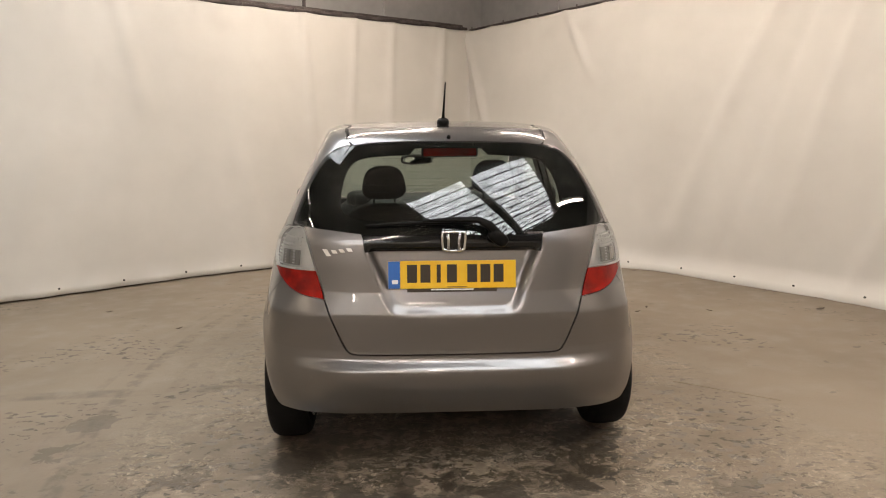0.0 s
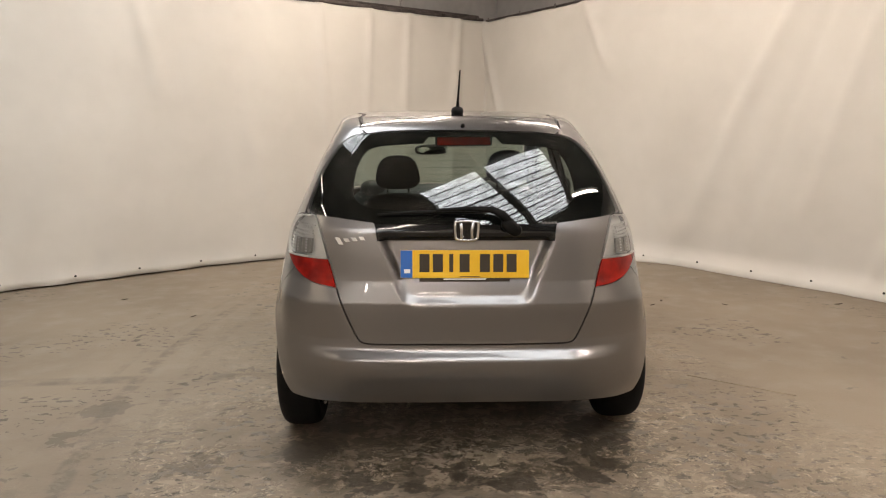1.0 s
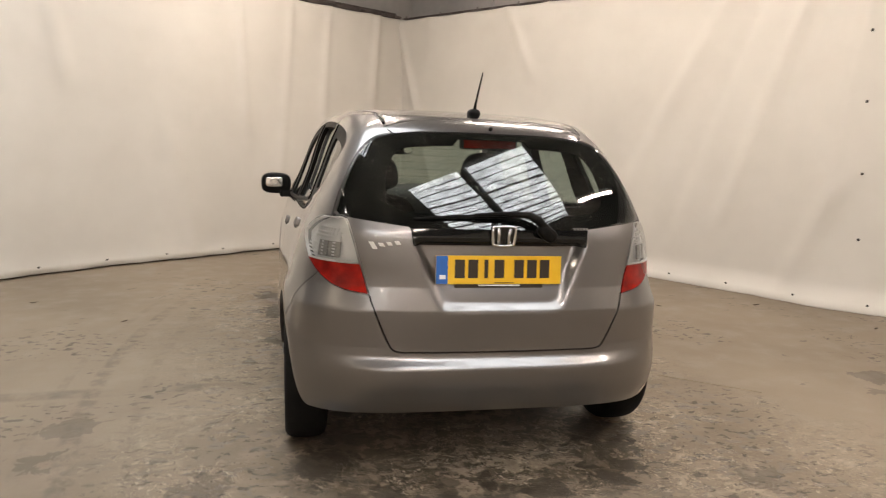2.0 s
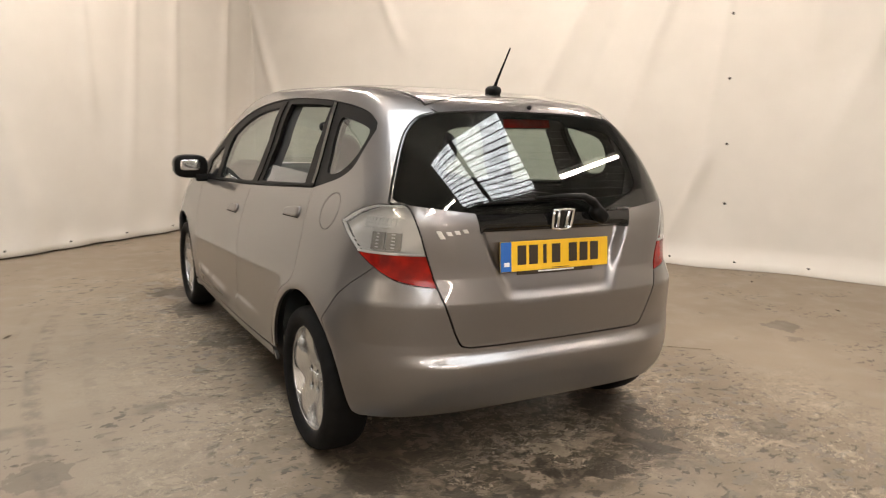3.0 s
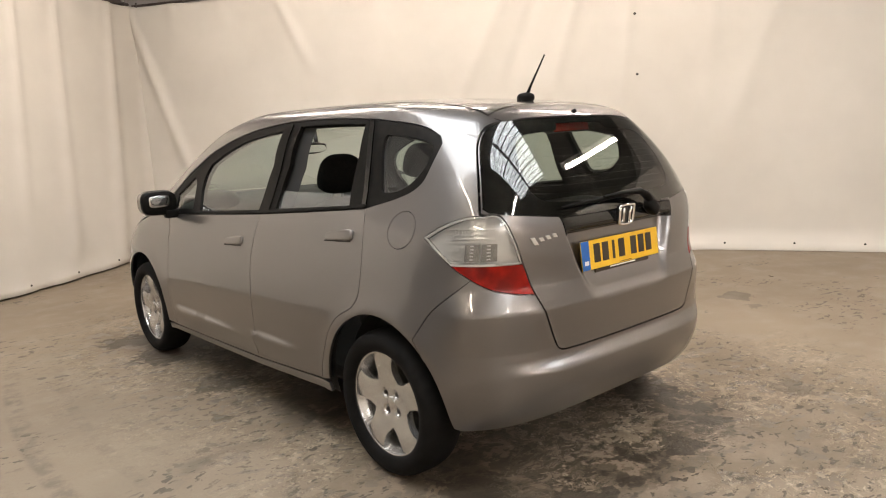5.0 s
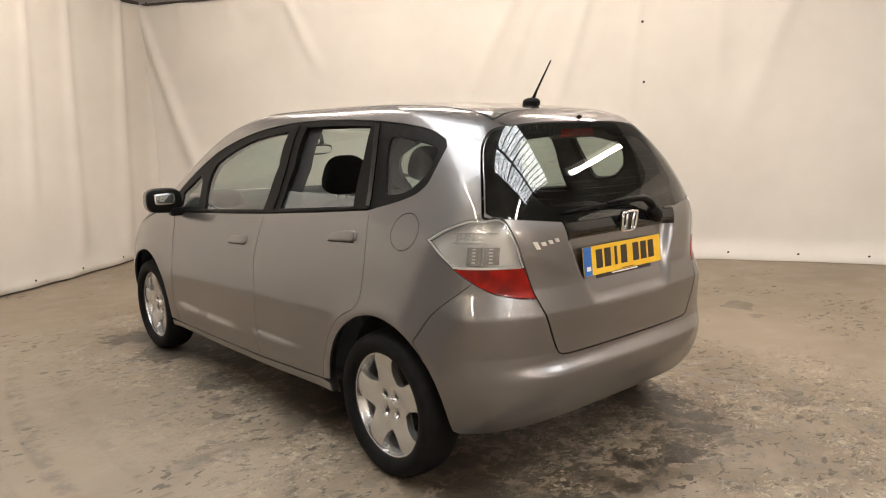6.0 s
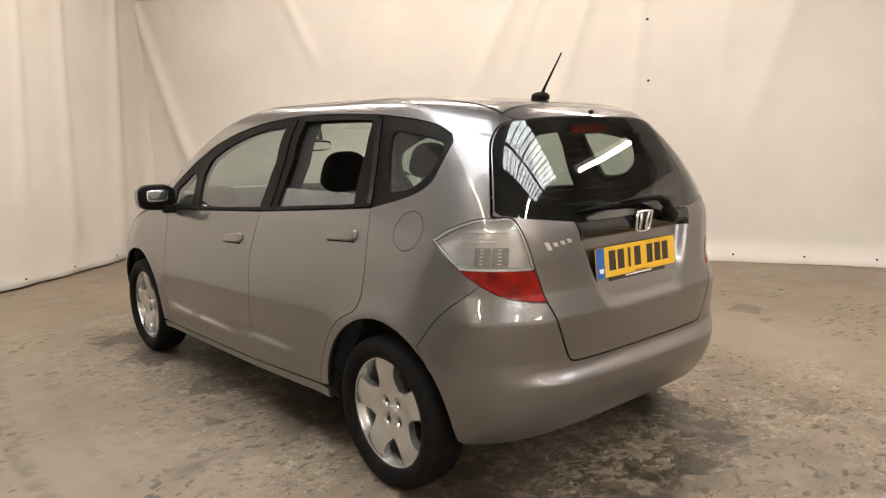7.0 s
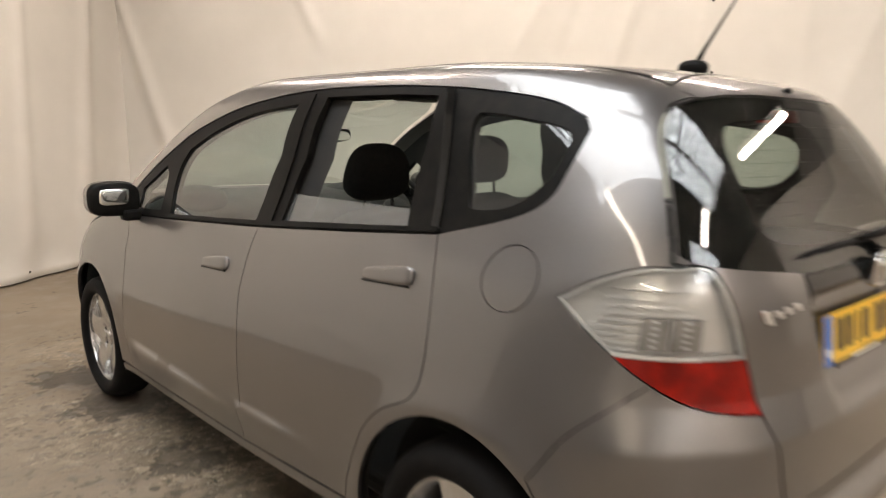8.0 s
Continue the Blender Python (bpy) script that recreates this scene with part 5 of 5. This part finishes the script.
# ---- wheels
def wheel(m):
    prof = [(.205, .062), (.213, .067), (.2145, .062), (.207, .052), (.199, .030), (.194, -.02), (.192, -.085), (.205, -.095)]
    hub = part("wheel", lathe_bm(prof, None, 72), ALLOY, car, "five-spoke alloy wheel with black tyre")
    hub.matrix_basis = m
    tread = [(.211, .064), (.214, .075), (.226, .084), (.245, .090), (.262, .089), (.279, .080), (.289, .064), (.2940, .04), (.2955, .0), (.2940, -.04), (.289, -.064), (.279, -.080), (.262, -.088), (.235, -.088), (.20, -.07)]
    part("tyre", lathe_bm(tread, None, 96), RUBBER, hub, "black tyre")
    # spokes: a star with rounded valleys
    outline = []
    for k in range(5):
        a = 2 * math.pi * k / 5 + math.pi / 2
        for r, w in ((.110, -.053), (.118, -.050), (.135, -.0485), (.155, -.050), (.175, -.054), (.190, -.060), (.201, -.070), (.207, -.035), (.208, 0), (.207, .035), (.201, .070), (.190, .060), (.175, .054), (.155, .050), (.135, .0485), (.118, .050), (.110, .053)):
            outline.append((r * math.cos(a) - w * math.sin(a), r * math.sin(a) + w * math.cos(a)))
        b = a + math.pi / 5
        outline.append((.104 * math.cos(b), .104 * math.sin(b)))
    v2, f2, rim = fill([np.array(outline)], .006)
    r = np.hypot(v2[:, 0], v2[:, 1])
    ang = (np.arctan2(v2[:, 1], v2[:, 0]) - math.pi / 2) % (2 * math.pi / 5)
    across = np.sin(np.minimum(ang, 2 * math.pi / 5 - ang)) * r
    depth = .040 + .022 * step_in(r - .03, .15) - .004 * (across / .05) ** 2 * step_in(r - .07, .05)
    for i in range(4):
        a = math.pi / 4 + i * math.pi / 2
        depth = depth - .022 * step_in(.0185 - np.hypot(v2[:, 0] - .05 * math.cos(a), v2[:, 1] - .05 * math.sin(a)), .006)
    p = np.stack([v2[:, 0], v2[:, 1], depth], -1)
    verts, faces = list(p), [tuple(q) for q in f2]
    turned = np.cross(p[f2[:, 1]] - p[f2[:, 0]], p[f2[:, 2]] - p[f2[:, 0]])[:, 2].sum() < 0
    if turned:
        faces = [q[::-1] for q in faces]
    k = len(verts)
    mid = p * np.array([1, 1, 1]) - np.array([0, 0, .03])
    verts += list(p) + list(mid)
    for i, j in rim:
        q = (k + i, 2 * k + i, 2 * k + j, k + j)
        faces.append(q[::-1] if turned else q)
    raw_part("spokes", verts, faces, ALLOY, hub, "silver five-spoke face")
    # bowl between the spokes, outside the five openings
    part("rim_web", lathe_bm([(.186, -.02), (.188, .012), (.194, .034), (.206, .052)], None, 60), ALLOY, hub)
    part("hub_cap", lathe_bm([(.0, .0445), (.022, .044), (.026, .042), (.027, .035)], None, 32), ALLOY, hub, "round centre cap")
    for i in range(4):
        a = math.pi / 4 + i * math.pi / 2
        part("lug_nut", lathe_bm([(.0, .040), (.0075, .039), (.0095, .034), (.0115, .032), (.0115, .020)], pose(.050 * math.cos(a), .050 * math.sin(a), 0), 12), STEEL, hub)
    part("brake_disc", lathe_bm([(.0, .0), (.05, .0), (.055, -.02), (.135, -.02), (.135, -.035), (.0, -.035)], None, 40), STEEL, hub, "steel brake disc")
    part("backing", lathe_bm([(.0, -.06), (.195, -.06)], None, 32), UNDER, hub)
    return hub


for sx in (-1, 1):
    for hub_y in (0.0, 2.5):
        wheel(pose(sx * .738, hub_y, .2935) @ pose(0, 0, 0, 0, sx * 90, 0) @ pose(0, 0, 0, 0, 0, -85))

# ---- number plate, with its characters as plain bars
plate_turn = pose(0, 0, 0, -6, 0, 0)
def on_plate(size, x, h, out, bevel=0.0):
    """A block on the plate: x to the right and h up from its middle, out towards the rear."""
    bm = box_bm(size, (x, -out, h), bevel)
    bmesh.ops.transform(bm, matrix=pose(-.007, -.547, .8455, 0, math.degrees(LEAN), 0) @ plate_turn, verts=bm.verts)
    return bm


plate = part("number_plate", on_plate((.512, .004, .111), 0, 0, .004, .0015), PLATE_YELLOW, car, "yellow number plate with blue band and dark bars")
part("band", on_plate((.047, .0012, .109), -.2315, 0, .0067), PLATE_BLUE, plate, "blue band")
part("mark", on_plate((.024, .0006, .016), -.2285, -.028, .0077), WHITE_PRINT, plate)
for i in range(7):
    x = -.160 + i * .053 + (.028 if i > 3 else 0)
    part("character_bar", on_plate((.040 if i != 2 else .016, .0008, .072), x, .004, .0066), PLATE_BLACK, plate)
part("maker_strip", on_plate((.36, .004, .016), -.0, -.062, .003, .001), PLATE_BLACK, plate, "dark strip under the plate")
part("print_bar", on_plate((.17, .0006, .005), .0, -.060, .0056), WHITE_PRINT, plate)
part("print_bar", on_plate((.08, .0006, .003), .02, -.050, .0066), PLATE_BLACK, plate)

# ---- badge: a plain chrome shield ring with two uprights
badge_at = pose(0, -.566, .982, 0, math.degrees(LEAN), 0) @ pose(0, 0, 0, 90 + 7, 0, 0)
ring = smooth_line([(-.046, .030), (-.036, .037), (0, .039), (.036, .037), (.046, .030), (.043, -.020), (.036, -.034), (0, -.039), (-.036, -.034), (-.043, -.020)], 4, True)
bm = rod_bm([(x, y, .006) for x, y in np.vstack([ring, ring[:1]])], .0056, 8)
bmesh.ops.transform(bm, matrix=badge_at, verts=bm.verts)
badge = part("badge", bm, CHROME, tailgate, "chrome badge ring")
for sx in (-1, 1):
    bm = rod_bm([(sx * .024, .031, .006), (sx * .020, .006, .006), (sx * .021, -.030, .006)], [.0085, .0062, .008], 8)
    bmesh.ops.transform(bm, matrix=badge_at, verts=bm.verts)
    part("badge_upright", bm, CHROME, badge)

back = bmesh.new()
rim_low = [back.verts.new((x * 1.12, y * 1.12, -.004)) for x, y in ring]
rim_top = [back.verts.new((x * 1.08, y * 1.08, .003)) for x, y in ring]
for i in range(len(ring)):
    k = (i + 1) % len(ring)
    back.faces.new((rim_low[i], rim_low[k], rim_top[k], rim_top[i]))
back.faces.new(rim_top)
bmesh.ops.recalc_face_normals(back, faces=back.faces)
bmesh.ops.transform(back, matrix=badge_at, verts=back.verts)
part("badge_plate", back, GLOSS_BLACK, badge, "black backing plate")


def rear_bars(name, x0, x1, z0, z1, count, material, label):
    """A row of small raised slanting bars on the tailgate."""
    first = None
    for i in range(count):
        e = (i + .5) / count
        s, v = sv_rear(x0 + (x1 - x0) * e, z0 + (z1 - z0) * e)
        p, n = skin(s, v), skin_normal(s, v)
        wide = abs(x1 - x0) / count
        right = np.cross([0, 0, 1], -n)
        right /= np.linalg.norm(right)
        m = Matrix((( *(-right), 0), (*n, 0), (0, 0, 1, 0), (0, 0, 0, 1))).transposed()
        m.translation = Vector(leant(p + n * .003))
        tall = .028 if i == 0 else .014
        bm = box_bm((wide * .62, .004, tall if count < 5 else .009), (0, 0, 0), .0012)
        for q in bm.verts:
            q.co.x -= q.co.z * .6
        bmesh.ops.transform(bm, matrix=m, verts=bm.verts)
        ob = part(name, bm, material, first or tailgate, label if first is None else "")
        first = first or ob


rear_bars("model_mark", .522, .400, .934, .950, 4, BRIGHT_MARK, "row of slanting bright marks")
rear_bars("trim_mark", -.30, -.368, 1.008, 1.008, 5, STEEL_GREY, "row of small grey marks")

# ---- wiper: cover, arm and blade
wiper = part("rear_wiper", pillow_bm((.085, .05, .055), (.176, -.572, .992), 3, 8, pose(0, 0, 0, 0, 38, 0)), BLACK_TRIM, tailgate, "black rear wiper parked along the glass")
def over_glass(x, z, out):
    s, v = sv_rear(-x, z)
    return tuple(leant(skin(s, v) + skin_normal(s, v) * out))


part("arm", rod_bm([over_glass(.175, .998, .032), over_glass(.140, 1.030, .040), over_glass(.10, 1.048, .042), over_glass(0.0, 1.052, .036), over_glass(-.12, 1.048, .030)], [.019, .018, .014, .010, .006], 8), BLACK_TRIM, wiper)
part("blade", rod_bm([over_glass(.08, 1.046, .016), over_glass(-.05, 1.047, .014), over_glass(-.2, 1.045, .013), over_glass(-.35, 1.036, .012)], [.006, .008, .008, .004], 6), RUBBER, wiper)
part("washer_nozzle", lathe_bm([(.0, .012), (.007, .010), (.009, 0), (.009, -.01)], pose(.004, -.322, 1.389) @ pose(0, 0, 0, 60, 0, 0), 16), BLACK_TRIM, tailgate, "black washer nozzle")
# ---- high brake lamp inside the glass
brake = part("brake_lamp", box_bm((.24, .05, .045), (.01, -.275, 1.328), .01), DASH, tailgate, "red high brake lamp behind the glass")
part("red_lens", box_bm((.225, .006, .034), (.01, -.302, 1.328), .003, pose(0, 0, 0, -12, 0, 0)), RED_LENS, brake, "red lens")

# ---- antenna
antenna = part("antenna", pillow_bm((.055, .085, .045), (-.003, -.070, 1.458), 2.4, 8), BLACK_TRIM, car, "black roof antenna leaning back")
part("mast", rod_bm([(-.003, -.078, 1.468), (-.002, -.098, 1.505), (.004, -.176, 1.628)], [.009, .0052, .003], 8), BLACK_TRIM, antenna)

# ---- cabin
def seat(x, y, wide, back_top, word):
    """A seat with cushion, back and headrest on two posts."""
    tilt = pose(0, 0, 0, 16, 0, 0)
    base = part("seat", pillow_bm((wide, .52, .17), (x, y + .42, .56), 4, 8), CLOTH, car, word)
    part("backrest", pillow_bm((wide, .15, .52), (x, y + .06, .765), 3.2, 10, tilt), CLOTH, base)
    return base


def headrest(base, x, y, z, size):
    bm = pillow_bm(size, (x, y, z), 3.0, 12, pose(0, 0, 0, 12, 0, 0))
    for q in bm.verts:
        q.co.x = x + (q.co.x - x) * (1.03 - .16 * (q.co.z - z) / (size[2] / 2))
    part("headrest", bm, CLOTH, base, "dark cloth headrest")
    for sx in (-1, 1):
        part("headrest_post", rod_bm([(x + sx * .062, y - .004, z - size[2] / 2 - .06), (x + sx * .062, y, z - .03)], .0065, 8), CHROME, base)


for x, y in ((-.30, .955), (.37, 1.09)):
    b = seat(x, y - .02, .50, 1.03, "dark cloth front seat")
    headrest(b, x, y, 1.142 + .02 * (x > 0), (.245, .12, .20))
bench = part("rear_bench", pillow_bm((1.22, .50, .18), (0, .28, .54), 5, 10), CLOTH, car, "dark cloth rear bench")
part("backrest", pillow_bm((1.22, .14, .52), (0, .0, .74), 6, 10, pose(0, 0, 0, 20, 0, 0)), CLOTH, bench)
part("load_cover", box_bm((1.18, .38, .02), (0, -.25, .965), .008), DASH, car, "dark load cover")
dash = part("dashboard", pillow_bm((1.36, .62, .34), (0, 2.12, .825), 4, 10), DASH, car, "dark grey dashboard")
part("side_vent", pillow_bm((.20, .30, .13), (-.50, 2.0, .975), 2.6, 8), DASH, dash)
part("instrument_hood", pillow_bm((.42, .26, .12), (.36, 2.0, .955), 2.6, 8), DASH, dash)
wheel_rim = [(.18 * math.cos(a), .18 * math.sin(a), 0) for a in np.linspace(0, 2 * math.pi, 40)]
bm = rod_bm(wheel_rim, .014, 8)
bmesh.ops.transform(bm, matrix=pose(.36, 1.66, .90, 62, 0, 0), verts=bm.verts)
steering = part("steering_wheel", bm, DASH, car, "black steering wheel")
bm = pillow_bm((.17, .12, .05), (0, 0, -.01), 2.6, 6)
bmesh.ops.transform(bm, matrix=pose(.36, 1.66, .90, 62, 0, 0), verts=bm.verts)
part("boss", bm, DASH, steering)
for a in (0, 180, 270):
    bm = box_bm((.12, .03, .014), (.11, 0, 0), .005)
    bmesh.ops.transform(bm, matrix=pose(.36, 1.66, .90, 62, 0, 0) @ pose(0, 0, 0, 0, 0, a), verts=bm.verts)
    part("spoke", bm, DASH, steering)
cabin_mirror = part("cabin_mirror", pillow_bm((.235, .035, .068), (-.085, 1.566, 1.264), 3.2, 8, pose(0, 0, 0, 0, 0, 20)), DASH, car, "rear-view mirror")
part("glass", pillow_bm((.222, .006, .058), (-.0772, 1.5448, 1.264), 4, 6, pose(0, 0, 0, 0, 0, 20)), MIRROR, cabin_mirror, "mirror glass")
part("stem", rod_bm([(-.04, 1.58, 1.27), (-.02, 1.62, 1.33), (0, 1.66, 1.37)], .012, 8), DASH, cabin_mirror)
